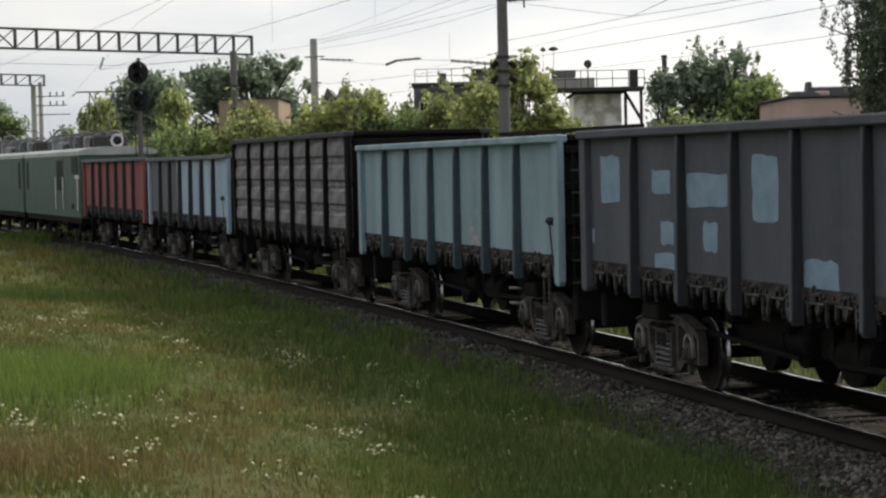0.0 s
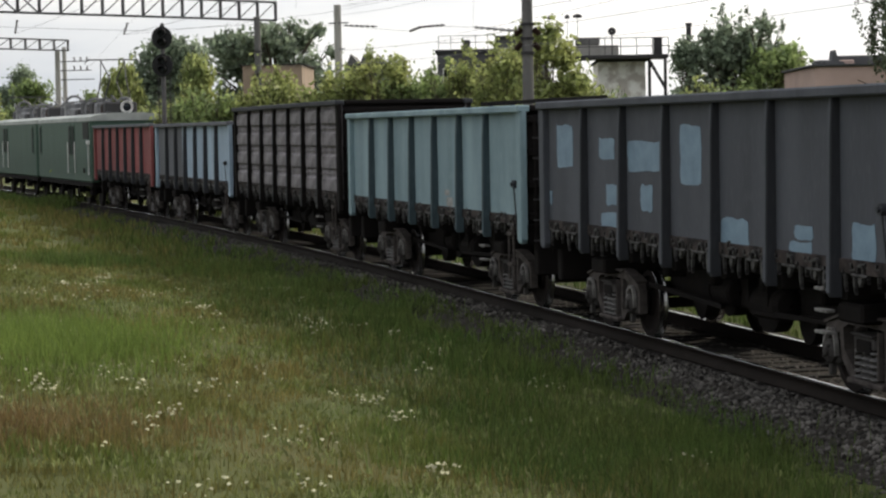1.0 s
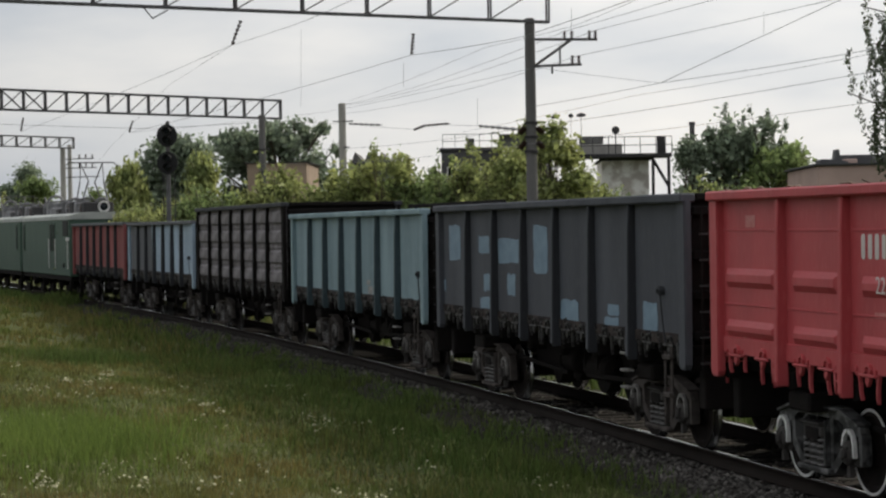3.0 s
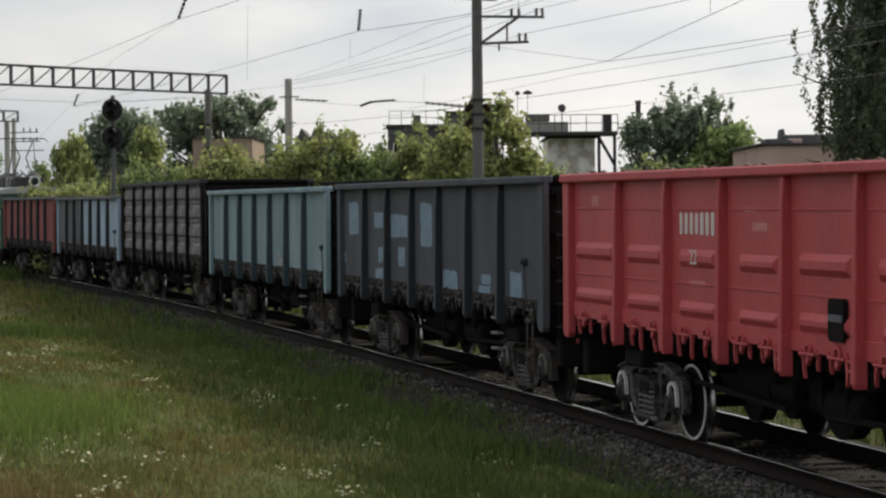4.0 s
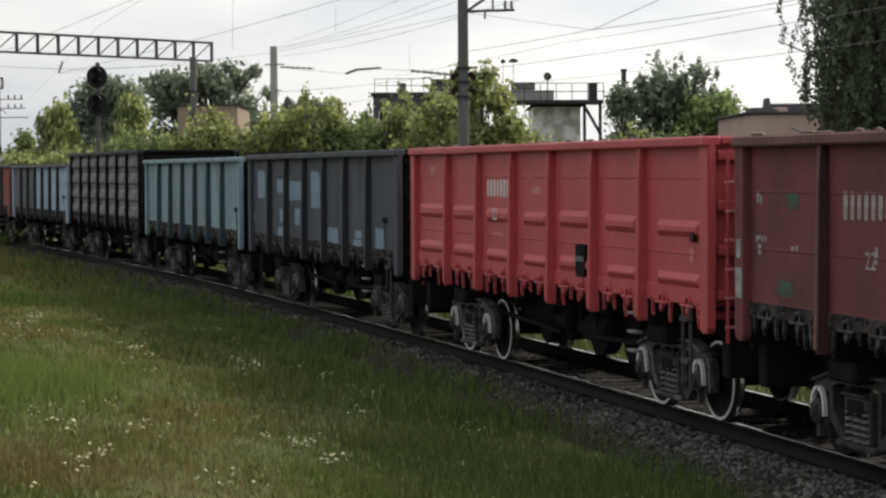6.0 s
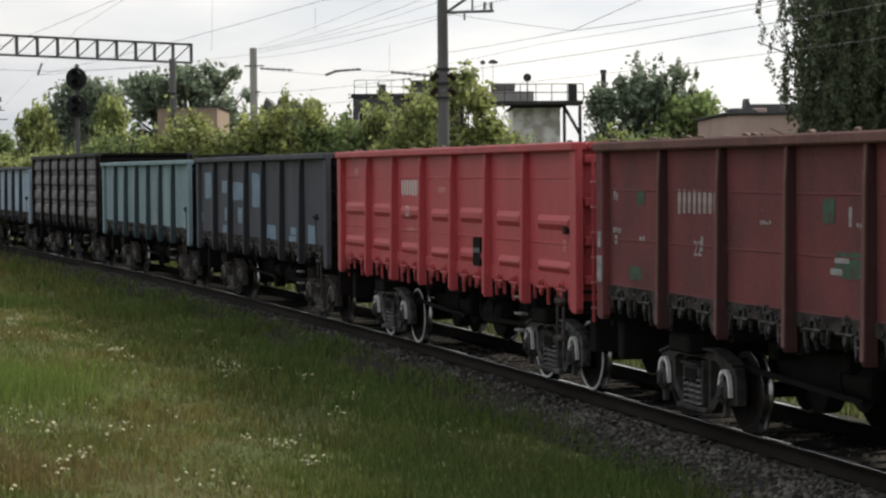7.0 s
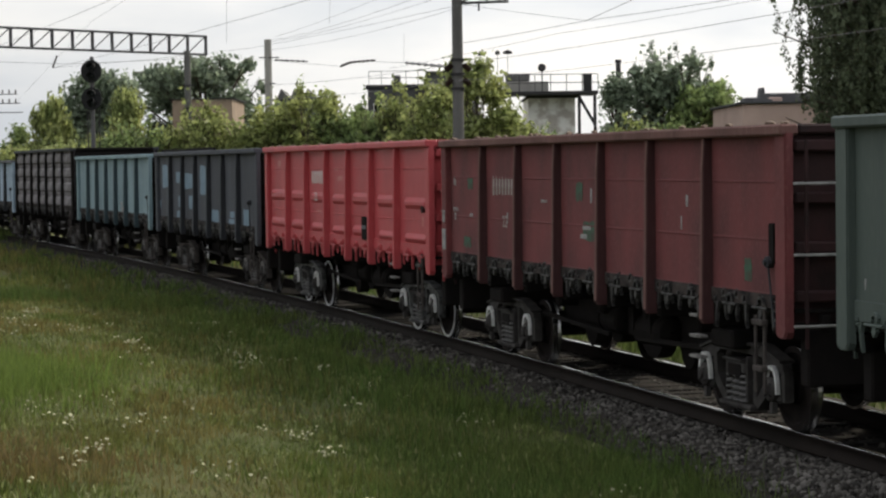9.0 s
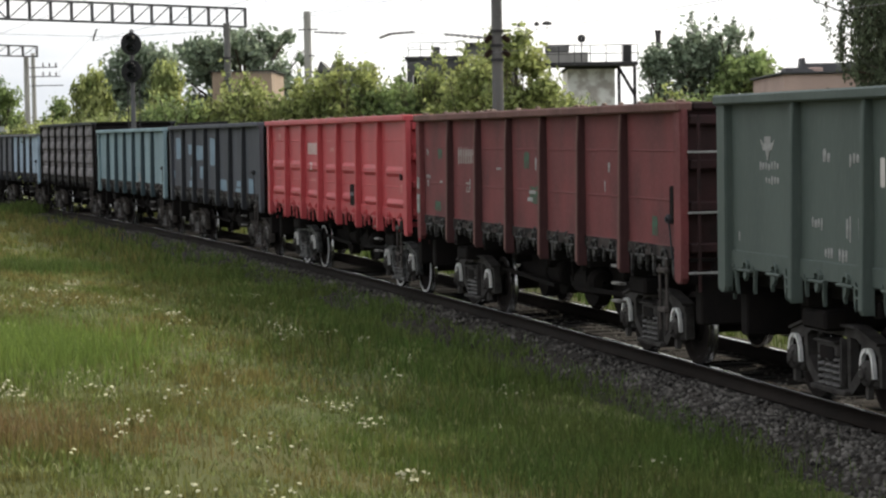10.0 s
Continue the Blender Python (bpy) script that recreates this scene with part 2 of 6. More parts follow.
M_PORCELAIN = material("brown_glazed_porcelain", (0.05, 0.03, 0.024), rough=0.3, bump=0)
M_SIGNAL = material("black_signal_enamel", (0.014, 0.014, 0.015), rough=0.55)
M_LENS = material("dark_signal_glass", (0.02, 0.025, 0.03), rough=0.12, bump=0)
M_REDGLOW = glowing("lit_red_lens", (1.0, 0.05, 0.07), 2.2)
M_WHITEWALL = material("peeling_whitewash", (0.88, 0.87, 0.85), (0.42, 0.37, 0.34), (0.66, 0.62, 0.59), 0.9, coarse=1.7, fine=5, amount=0.55, spread=0.07)
M_PINKWALL = material("pinkish_render", (0.46, 0.34, 0.3), (0.34, 0.25, 0.22), rough=0.9, coarse=0.7, fine=8)
M_BEIGE = material("beige_brick_wall", (0.33, 0.25, 0.19), (0.22, 0.17, 0.13), rough=0.9, coarse=0.8, fine=10)
M_GREYWALL = material("sooty_grey_wall", (0.11, 0.11, 0.115), (0.07, 0.07, 0.075), rough=0.9, coarse=0.8)
M_ROOF = material("tar_paper_roof", (0.06, 0.06, 0.062), rough=0.9)
M_DARKSTEEL = material("dark_platform_steel", (0.05, 0.048, 0.05), rough=0.8)
M_LOCO = material("dark_green_loco_paint", (0.062, 0.104, 0.08), (0.042, 0.076, 0.058), (0.1, 0.14, 0.11), 0.55, stretch=STREAK, spec=0.15)
M_LOCO_ROOF = material("pale_green_roof_paint", (0.4, 0.42, 0.4), (0.22, 0.24, 0.23), rough=0.6)
M_GLASS = material("dark_window_glass", (0.006, 0.009, 0.009), rough=0.35, bump=0, spec=0.01)
M_ROOFGEAR = material("light_grey_roof_gear", (0.26, 0.26, 0.27), (0.09, 0.09, 0.095), rough=0.6, coarse=3, amount=0.7)
M_CREAM = material("cream_stripe_paint", (0.45, 0.42, 0.3), rough=0.6)


# ---- mesh helpers ----
def part(name, bm, mat, parent=None, label="", place=None):
    """Links a bmesh (or a mesh already made) as one mesh object under a thing or a part."""
    if isinstance(bm, bmesh.types.BMesh):
        me = bpy.data.meshes.new(name)
        bm.to_mesh(me)
        bm.free()
    else:
        me = bm
    ob = new(name, me)
    if not me.materials:
        me.materials.append(mat)
    ob.material_slots[0].link = "OBJECT"
    ob.material_slots[0].material = mat
    ob.parent = parent
    if place is not None:
        ob.matrix_basis = place
    if label:
        tagged(ob, label)
    return ob


def thing(name, label, category, m=None, group="", kind=""):
    ob = new(name)
    ob.empty_display_size = 0.3
    if m is not None:
        ob.matrix_basis = m
    return tagged(ob, label, category, group, kind)


def box(bm, x0, x1, y0, y1, z0, z1, chamfer=0.0):
    ret = bmesh.ops.create_cube(bm, size=1.0, matrix=Matrix.LocRotScale(((x0 + x1) / 2, (y0 + y1) / 2, (z0 + z1) / 2), None, (abs(x1 - x0), abs(y1 - y0), abs(z1 - z0))))
    if chamfer:
        edges = {e for v in ret["verts"] for e in v.link_edges}
        bmesh.ops.bevel(bm, geom=list(edges), offset=chamfer, segments=1, affect="EDGES")
    return bm


def rod(bm, a, b, r, r2=None, seg=8):
    a, b = Vector(a), Vector(b)
    q = (b - a).to_track_quat("Z", "Y").to_matrix().to_4x4()
    bmesh.ops.create_cone(bm, cap_ends=True, segments=seg, radius1=r, radius2=r if r2 is None else r2, depth=(b - a).length, matrix=Matrix.Translation((a + b) / 2) @ q)
    return bm


def bar(bm, a, b, w, h):
    """A square bar from a to b."""
    a, b = Vector(a), Vector(b)
    q = (b - a).to_track_quat("X", "Z").to_matrix().to_4x4()
    bmesh.ops.create_cube(bm, size=1.0, matrix=Matrix.Translation((a + b) / 2) @ q @ Matrix.Diagonal(((b - a).length, w, h, 1)))
    return bm


def lathe(bm, profile, seg=24, axis="Z", at=(0, 0, 0), ring=False):
    """Turns (radius, height) pairs about an axis through at."""
    rings = []
    for r, hgt in profile:
        ring = []
        for i in range(seg):
            a = 2 * math.pi * i / seg
            c, s = r * math.cos(a), r * math.sin(a)
            v = {"Z": (c, s, hgt), "Y": (c, hgt, s), "X": (hgt, c, s)}[axis]
            ring.append(bm.verts.new(Vector(v) + Vector(at)))
        rings.append(ring)
    for p, q in zip(rings, rings[1:] + rings[:1] if ring else rings[1:]):
        for i in range(seg):
            bm.faces.new((p[i], p[(i + 1) % seg], q[(i + 1) % seg], q[i]))
    if not ring:
        bm.faces.new(rings[0])
        bm.faces.new(rings[-1])
    bmesh.ops.recalc_face_normals(bm, faces=bm.faces)
    return bm


def extrude(bm, outline, y0, y1):
    """A plate with an outline in x and z, from y0 to y1."""
    a = [bm.verts.new((x, y0, z)) for x, z in outline]
    b = [bm.verts.new((x, y1, z)) for x, z in outline]
    bm.faces.new(a)
    bm.faces.new(b)
    k = len(a)
    for i in range(k):
        bm.faces.new((a[i], a[(i + 1) % k], b[(i + 1) % k], b[i]))
    bmesh.ops.recalc_face_normals(bm, faces=bm.faces)
    return bm


def B():
    return bmesh.new()


def mesh_of(name, bm):
    me = bpy.data.meshes.new(name)
    bm.to_mesh(me)
    bm.free()
    return me


def raw(name, verts, tris):
    """A mesh from numpy arrays of points and of triangles (or quads)."""
    me = bpy.data.meshes.new(name)
    k = tris.shape[1]
    me.vertices.add(len(verts))
    me.vertices.foreach_set("co", np.ascontiguousarray(verts, dtype=np.float32).ravel())
    me.loops.add(tris.size)
    me.loops.foreach_set("vertex_index", np.ascontiguousarray(tris, dtype=np.int32).ravel())
    me.polygons.add(len(tris))
    me.polygons.foreach_set("loop_start", np.arange(0, tris.size, k, dtype=np.int32))
    me.update(calc_edges=True)
    return me


# ---- the line of the track: bearing and bend along its length s, which grows away from the eye ----
S_GRID = np.arange(-60.0, 420.0, 0.5)
_q = np.clip(S_GRID - 50.0, -110.0, 95.0)
_th = 1.836052 + 0.00114758 * _q + 0.001403 * _q ** 2 / 200 - 0.001593 * _q ** 3 / 2e4
_th += (S_GRID - 50.0 - _q) * 0.0017
_dx, _dy = np.cos(_th), np.sin(_th)
S_X = np.concatenate([[0], np.cumsum((_dx[1:] + _dx[:-1]) / 4)])
S_Y = np.concatenate([[0], np.cumsum((_dy[1:] + _dy[:-1]) / 4)])
_i = int(np.argmin(abs(S_GRID - 50.0)))
S_X, S_Y = S_X - S_X[_i] + 2.6316, S_Y - S_Y[_i] + 31.1543
GRADE = 0.003345


def rail_z(s):
    return GRADE * (np.clip(s, -60, 190) - 50.0)


def on_track(s, left=0.0, z=0.0):
    """A point of the line, left metres to the left of the way away from the eye, z above the rail head."""
    x, y, a = np.interp(s, S_GRID, S_X), np.interp(s, S_GRID, S_Y), np.interp(s, S_GRID, _th)
    return Vector((x - left * math.sin(a), y + left * math.cos(a), z + rail_z(s)))


def beside_track(x, y):
    """For arrays of points: s of the nearest place on the line, and metres to its left."""
    x, y = np.asarray(x, float), np.asarray(y, float)
    s = np.zeros_like(x)
    gx, gy = S_X[::4], S_Y[::4]
    for i in range(0, len(x), 20000):
        d = (x[i:i + 20000, None] - gx) ** 2 + (y[i:i + 20000, None] - gy) ** 2
        s[i:i + 20000] = S_GRID[::4][d.argmin(1)]
    for _ in range(2):
        px, py, a = np.interp(s, S_GRID, S_X), np.interp(s, S_GRID, S_Y), np.interp(s, S_GRID, _th)
        s = np.clip(s + (x - px) * np.cos(a) + (y - py) * np.sin(a), -60, 419)
    px, py, a = np.interp(s, S_GRID, S_X), np.interp(s, S_GRID, S_Y), np.interp(s, S_GRID, _th)
    return s, -(x - px) * np.sin(a) + (y - py) * np.cos(a)


def ground_z(x, y):
    s, left = beside_track(x, y)
    near = np.interp(left, [-14, -9, -5.0, -3.0, -2.2, 2.0, 2.5, 3.4, 5.5, 9.0, 16.0], [0.3, 0.0, -0.35, -0.4, -0.36, -0.36, -0.36, -0.33, -0.16, 0.15, 0.3])
    z = near + rail_z(s)
    d = np.hypot(x, y)
    z = z + np.clip(1 - d / 15.0, 0, 1) * 0.95 * np.clip((left - 3.0) / 4.0, 0, 1)
    z = z + 0.5 * np.clip((s - 85) / 40, 0, 1) * np.clip((left - 2.6) / 1.6, 0, 1) * np.clip((30 - left) / 10, 0, 1)
    return z + 0.05 * np.sin(x * 0.9 + 1.3) * np.sin(y * 0.55) * np.clip((abs(left) - 3) / 3, 0, 1)


# ---- ground, ballast, sleepers, rails ----
def build_ground():
    xs = np.concatenate([[-900, -500, -300, -180, -110, -70, -50], np.arange(-40, 30.1, 0.7), [40, 55, 75, 110, 180, 300, 500, 900]])
    ys = np.concatenate([[-300, -150, -80, -50, -35], np.arange(-25, 130.1, 0.7), [135, 142, 150, 165, 185, 215, 260, 330, 450, 700, 1100, 1800]])
    gx, gy = np.meshgrid(xs, ys)
    v = np.stack([gx.ravel(), gy.ravel(), ground_z(gx.ravel(), gy.ravel())], 1)
    w = len(xs)
    i, j = np.meshgrid(np.arange(w - 1), np.arange(len(ys) - 1))
    a = (j * w + i).ravel()
    me = raw("ground", v, np.stack([a, a + 1, a + w + 1, a + w], 1))
    me.materials.append(M_SOIL)
    tagged(new("ground", me), "uneven meadow ground beside the railway line", "ground", kind="structure")


def swept(name, profile, s0, s1, step, mat, kind="structure", label="", category="", parent=None, wobble=0.0):
    """A profile of (left, z) pairs carried along the line."""
    ss = np.arange(s0, s1 + 1e-6, step)
    k = len(profile)
    v = []
    for s in ss:
        for left, z in profile:
            p = on_track(s, left, z)
            if wobble:
                p.z += wobble * noise.noise(p * 3.1)
            v.append(p)
    f = [(i * k + j, i * k + (j + 1) % k, (i + 1) * k + (j + 1) % k, (i + 1) * k + j) for i in range(len(ss) - 1) for j in range(k)]
    me = raw(name, np.array(v), np.array(f))
    me.materials.append(mat)
    ob = new(name, me)
    ob.parent = parent
    if label:
        tagged(ob, label, category, kind=kind)
    return ob


RAIL = [(-0.075, -0.18), (0.075, -0.18), (0.075, -0.165), (0.02, -0.145), (0.012, -0.05), (0.037, -0.035), (0.037, -0.006), (-0.037, -0.006), (-0.037, -0.035), (-0.012, -0.05), (-0.02, -0.145), (-0.075, -0.165)]
RAIL_TOP = [(-0.034, -0.008), (0.034, -0.008), (0.034, -0.002), (0.026, 0.001), (-0.026, 0.001), (-0.034, -0.002)]


def build_track():
    swept("ballast", [(-2.7, -0.75), (-2.5, -0.45), (-1.7, -0.20), (-0.5, -0.205), (0.5, -0.205), (1.0, -0.195), (1.35, -0.17), (1.8, -0.22), (2.5, -0.42), (2.7, -0.75)], -40, 240, 0.4, M_BALLAST, label="grey crushed-stone ballast bed under the track", category="ballast", wobble=0.03)
    track = thing("track", "curving railway track of rusty rails on timber sleepers", "railway track", kind="structure")
    for side in (-0.797, 0.797):
        swept("rail", [(side + a, z) for a, z in RAIL], -40, 240, 1.0, M_RAIL, parent=track)
        swept("rail_head", [(side + a, z) for a, z in RAIL_TOP], -40, 240, 1.0, M_TREAD, parent=track)
    return track


def build_sleepers(track):
    bm = B()
    box(bm, -0.12, 0.12, -1.36, 1.36, -0.33, -0.185, 0.012)
    me = mesh_of("sleeper", bm)
    rng = random.Random(3)
    s = 18.0
    while s < 175:
        p, a = on_track(s), float(np.interp(s, S_GRID, _th))
        m = Matrix.Translation((p.x, p.y, p.z + rng.uniform(-0.008, 0.006))) @ Matrix.Rotation(a + rng.uniform(-0.02, 0.02), 4, "Z")
        part("sleeper", me, M_SLEEPER, track, place=m)
        s += 0.54


def scatter(n, area, seed):
    """n random points (x, y) of an area given as (s0, s1, left0, left1) along the line."""
    r = np.random.RandomState(seed)
    s, left = r.uniform(area[0], area[1], n), r.uniform(area[2], area[3], n)
    x, y, a = np.interp(s, S_GRID, S_X), np.interp(s, S_GRID, S_Y), np.interp(s, S_GRID, _th)
    return x - left * np.sin(a), y + left * np.cos(a), s, left, r


def build_stones():
    ico = B()
    bmesh.ops.create_icosphere(ico, subdivisions=1, radius=1.0)
    base = np.array([v.co[:] for v in ico.verts])
    tri = np.array([[v.index for v in f.verts] for f in ico.faces])
    ico.free()
    k = len(base)
    vs, fs, off = [], [], 0
    for n, area, size, seed in ((17500, (20, 48, 0.9, 3.5), 0.028, 1), (5200, (48, 95, 0.9, 2.2), 0.03, 2), (4600, (24, 60, -1.3, 0.7), 0.027, 3), (1500, (60, 110, -3.2, -1.4), 0.04, 4)):
        x, y, s, left, r = scatter(n, area, seed)
        al = abs(left)
        keep = r.uniform(0, 1, n) < np.clip((np.interp(s, [26, 36, 46, 60], [3.6, 2.9, 2.3, 2.0]) - al) / 0.8, 0.0, 1)
        x, y, s, left, al = x[keep], y[keep], s[keep], left[keep], al[keep]
        bed = np.where(left > 0, np.interp(left, [0, 1.0, 1.35, 1.8, 2.5, 2.8], [-0.21, -0.2, -0.17, -0.22, -0.42, -0.6]), np.interp(al, [0, 1.7, 2.5, 2.8], [-0.21, -0.205, -0.42, -0.6]))
        z = np.maximum(bed + rail_z(s), ground_z(x, y)) + 0.004
        m = len(x)
        rad = size * r.uniform(0.6, 1.45, (m, 1, 1)) * r.uniform(0.65, 1.2, (m, 1, 3))
        ang = r.uniform(0, 6.28, m)
        p = base[None] * rad * r.uniform(0.8, 1.2, (m, k, 1))
        c, sn = np.cos(ang)[:, None], np.sin(ang)[:, None]
        q = np.stack([p[..., 0] * c - p[..., 1] * sn, p[..., 0] * sn + p[..., 1] * c, p[..., 2]], 2)
        q += np.stack([x, y, z], 1)[:, None]
        vs.append(q.reshape(-1, 3))
        fs.append((tri[None] + (np.arange(m) * k)[:, None, None] + off).reshape(-1, 3))
        off += m * k
    me = raw("ballast_stones", np.concatenate(vs), np.concatenate(fs))
    me.materials.append(M_STONE)
    tagged(new("ballast_stones", me), "loose grey crushed stones on the ballast shoulder", "gravel", kind="stuff")


# ---- grass ----
def blades(name, x, y, hgt, wid, mat, label, r, lean=0.7, category="grass", lift=0.0):
    n = len(x)
    s, left = beside_track(x, y)
    bed = np.interp(abs(left), [0, 1.0, 1.35, 1.8, 2.5, 2.8], [-0.21, -0.2, -0.17, -0.22, -0.42, -0.7]) + rail_z(s)
    z = np.maximum(ground_z(x, y), bed) - 0.01 + lift
    a, b = r.uniform(0, 2 * np.pi, n), r.uniform(0, 2 * np.pi, n)
    ln = hgt * r.uniform(0, lean, n)
    dx, dy = np.cos(a) * wid / 2, np.sin(a) * wid / 2
    mx, my = np.cos(b) * ln * 0.35, np.sin(b) * ln * 0.35
    v = np.stack([np.stack([x - dx, y - dy, z], 1), np.stack([x + dx, y + dy, z], 1),
                  np.stack([x + mx + dx * 0.8, y + my + dy * 0.8, z + hgt * 0.6], 1), np.stack([x + np.cos(b) * ln, y + np.sin(b) * ln, z + hgt], 1),
                  np.stack([x + mx - dx * 0.8, y + my - dy * 0.8, z + hgt * 0.6], 1)], 1).reshape(-1, 3)
    i = (np.arange(n) * 5)[:, None]
    t = np.concatenate([i + np.array([[0, 1, 2]]), i + np.array([[0, 2, 4]]), i + np.array([[4, 2, 3]])], 1).reshape(-1, 3)
    me = raw(name, v, t)
    me.materials.append(mat)
    return tagged(new(name, me), label, category, kind="stuff")


def build_grass():
    zones = ((230000, (22, 46, 1.9, 15.0), 0.009, 0.12), (90000, (46, 75, 1.5, 11.0), 0.015, 0.15), (45000, (75, 150, 1.4, 12.0), 0.03, 0.2), (16000, (28, 60, -7.0, -1.9), 0.02, 0.24), (14000, (60, 120, -9.0, -1.9), 0.035, 0.3))
    for n, area, wid, hgt in zones:
        seed = int(area[0] * 7 + 100 + area[2])
        x, y, s, left, r = scatter(n, area, seed)
        tuft = np.arange(n) % max(n // 16, 1)
        loose = r.uniform(0, 1, n) < 0.35
        spread = 0.035 + 1.6 * wid
        x, y = np.where(loose, x, x[tuft] + r.normal(0, spread, n)), np.where(loose, y, y[tuft] + r.normal(0, spread, n))
        tall = np.where(loose, 1.0, 0.55 + 1.1 * r.uniform(0, 1, n)[tuft] ** 1.5)
        s, left = beside_track(x, y)
        patch = np.sin(x * 1.7 + 0.6 * y) * np.sin(y * 0.83 - 0.5 * x) * 0.5 + 0.5
        edge = np.clip((abs(left) - np.interp(s, [24, 34, 44, 60], [2.7, 2.2, 1.6, 1.4])) / np.interp(s, [30, 55], [1.1, 0.4]), 0.0, 1)
        keep = r.uniform(0, 1, n) < (0.35 + 0.65 * patch) * edge
        x, y, patch, left, s, tall = x[keep], y[keep], patch[keep], left[keep], s[keep], tall[keep]
        lush = np.exp(-((abs(left) - 3.6) / 1.3) ** 2) * 0.6
        h = hgt * (0.5 + 0.55 * patch + lush) * r.uniform(0.5, 1.3, len(x)) * tall
        wd = wid * r.uniform(0.7, 1.4, len(x))
        # blades near the line get the lush green with the train's shadow in it
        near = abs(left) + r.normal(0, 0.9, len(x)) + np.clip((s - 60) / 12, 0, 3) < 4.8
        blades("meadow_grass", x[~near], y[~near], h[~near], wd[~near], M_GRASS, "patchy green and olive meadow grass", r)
        blades("trackside_grass", x[near], y[near], h[near] * 1.15, wd[near], M_LUSH, "lush green grass beside the ballast, darkened for the train's shade", r)
    r = np.random.RandomState(77)
    n = 9000
    x, y = r.normal(-6.2, 0.95, n), r.normal(28.2, 2.0, n)
    blades("tall_grass", x, y, r.uniform(0.12, 0.42, n), r.uniform(0.008, 0.015, n), M_TALL, "fresh bright green clump of tall grass", r)
    n = 3500
    x, y = r.normal(0.7, 0.9, n), r.normal(20.8, 1.3, n)
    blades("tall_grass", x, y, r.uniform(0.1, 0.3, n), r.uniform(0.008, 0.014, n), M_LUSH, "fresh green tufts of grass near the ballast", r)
    n = 4200
    x, y = r.normal(-4.7, 1.0, n), r.normal(20.0, 0.8, n)
    blades("sorrel", x, y, r.uniform(0.06, 0.26, n), r.uniform(0.007, 0.014, n), M_SORREL, "reddish-brown sorrel among short grass", r, category="wild plant")
    n = 2600
    x, y, s, left, r = scatter(n, (24, 60, 3.6, 13.0), 5)
    blades("seed_heads", x, y, r.uniform(0.05, 0.09, n), r.uniform(0.01, 0.02, n), M_STRAW, "pale dry seed heads standing over the grass", r, category="grass", lift=0.15)
    n = 2600
    x, y = r.normal(-9.6, 0.7, n), r.normal(49.7, 1.0, n)
    blades("weed_clump", x, y, r.uniform(0.1, 0.4, n), r.uniform(0.015, 0.03, n), M_LUSH, "dark green clump of weeds in the meadow", r, category="wild plant")
    n = 3000
    x, y = r.normal(-20.4, 0.9, n), r.normal(95.2, 1.5, n)
    blades("weed_clump", x, y, r.uniform(0.15, 0.6, n), r.uniform(0.03, 0.05, n), M_LUSH, "dark green low weeds beside the line", r, category="wild plant")
    # low broad-leaved weeds: rosettes of pale leaves
    cx, cy, s, left, r = scatter(4600, (22, 70, 2.6, 13.0), 31)
    m = r.randint(3, 10, len(cx))
    x, y = np.repeat(cx, m) + r.normal(0, 0.05, m.sum()), np.repeat(cy, m) + r.normal(0, 0.07, m.sum())
    n = len(x)
    blades("meadow_weeds", x, y, r.uniform(0.03, 0.085, n), r.uniform(0.012, 0.032, n), M_WEED, "small pale green weeds between the grass", r, 0.9, "wild plant", 0.06)
    # clusters of small white blossoms
    cx, cy, s, left, r = scatter(150, (22, 66, 3.3, 12.5), 9)
    m = r.randint(2, 13, len(cx)) + 12 * (r.uniform(0, 1, len(cx)) < 0.15)
    sp = np.repeat(r.uniform(0.05, 0.16, len(cx)), m)
    x, y = np.repeat(cx, m) + r.normal(0, 1, m.sum()) * sp, np.repeat(cy, m) + r.normal(0, 1, m.sum()) * sp * 1.5
    n = len(x)
    z = ground_z(x, y) + r.uniform(0.08, 0.2, n)
    a = r.uniform(0, 6.28, n)
    w = r.uniform(0.009, 0.025, n)
    v = []
    for k in range(6):
        b = a + k * np.pi / 3
        v.append(np.stack([x + np.cos(b) * w, y + np.sin(b) * w, z + 0.5 * w * np.sin(b * 2 + a)], 1))
    v.append(np.stack([x, y, z + w * 0.7], 1))
    v = np.stack(v, 1).reshape(-1, 3)
    i = (np.arange(n) * 7)[:, None]
    t = np.concatenate([i + np.array([[k, (k + 1) % 6, 6]]) for k in range(6)], 1).reshape(-1, 3)
    me = raw("meadow_flowers", v, t)
    me.materials.append(M_FLOWER)
    tagged(new("meadow_flowers", me), "scattered clusters of small white meadow flowers", "flowers", kind="stuff")


build_ground()
TRACK = build_track()
build_stones()
build_grass()


# ---- the train ----
HALF, PIVOT, AXLE, PITCH = 6.5, 4.325, 0.925, 13.92
WHEEL_R = 0.462
END_PANEL, MID_PANEL = 2.145, 1.742
SLACK = (-0.07, 0.24, 0.13, 0.16, 0.3, 0.38, 0.25, 0.25)  # stretch of the couplings, wagon by wagon
POST_X = [-HALF + END_PANEL + i * MID_PANEL for i in range(6)]
TURNING = []
RIDING = []
SHARED = {}


def shared(key, make):
    if key not in SHARED:
        SHARED[key] = mesh_of(key.split("/")[0], make())
    return SHARED[key]


def make_wheelset():
    bm = B()
    rod(bm, (0, -1.06, 0), (0, 1.06, 0), 0.075, seg=14)
    return bm


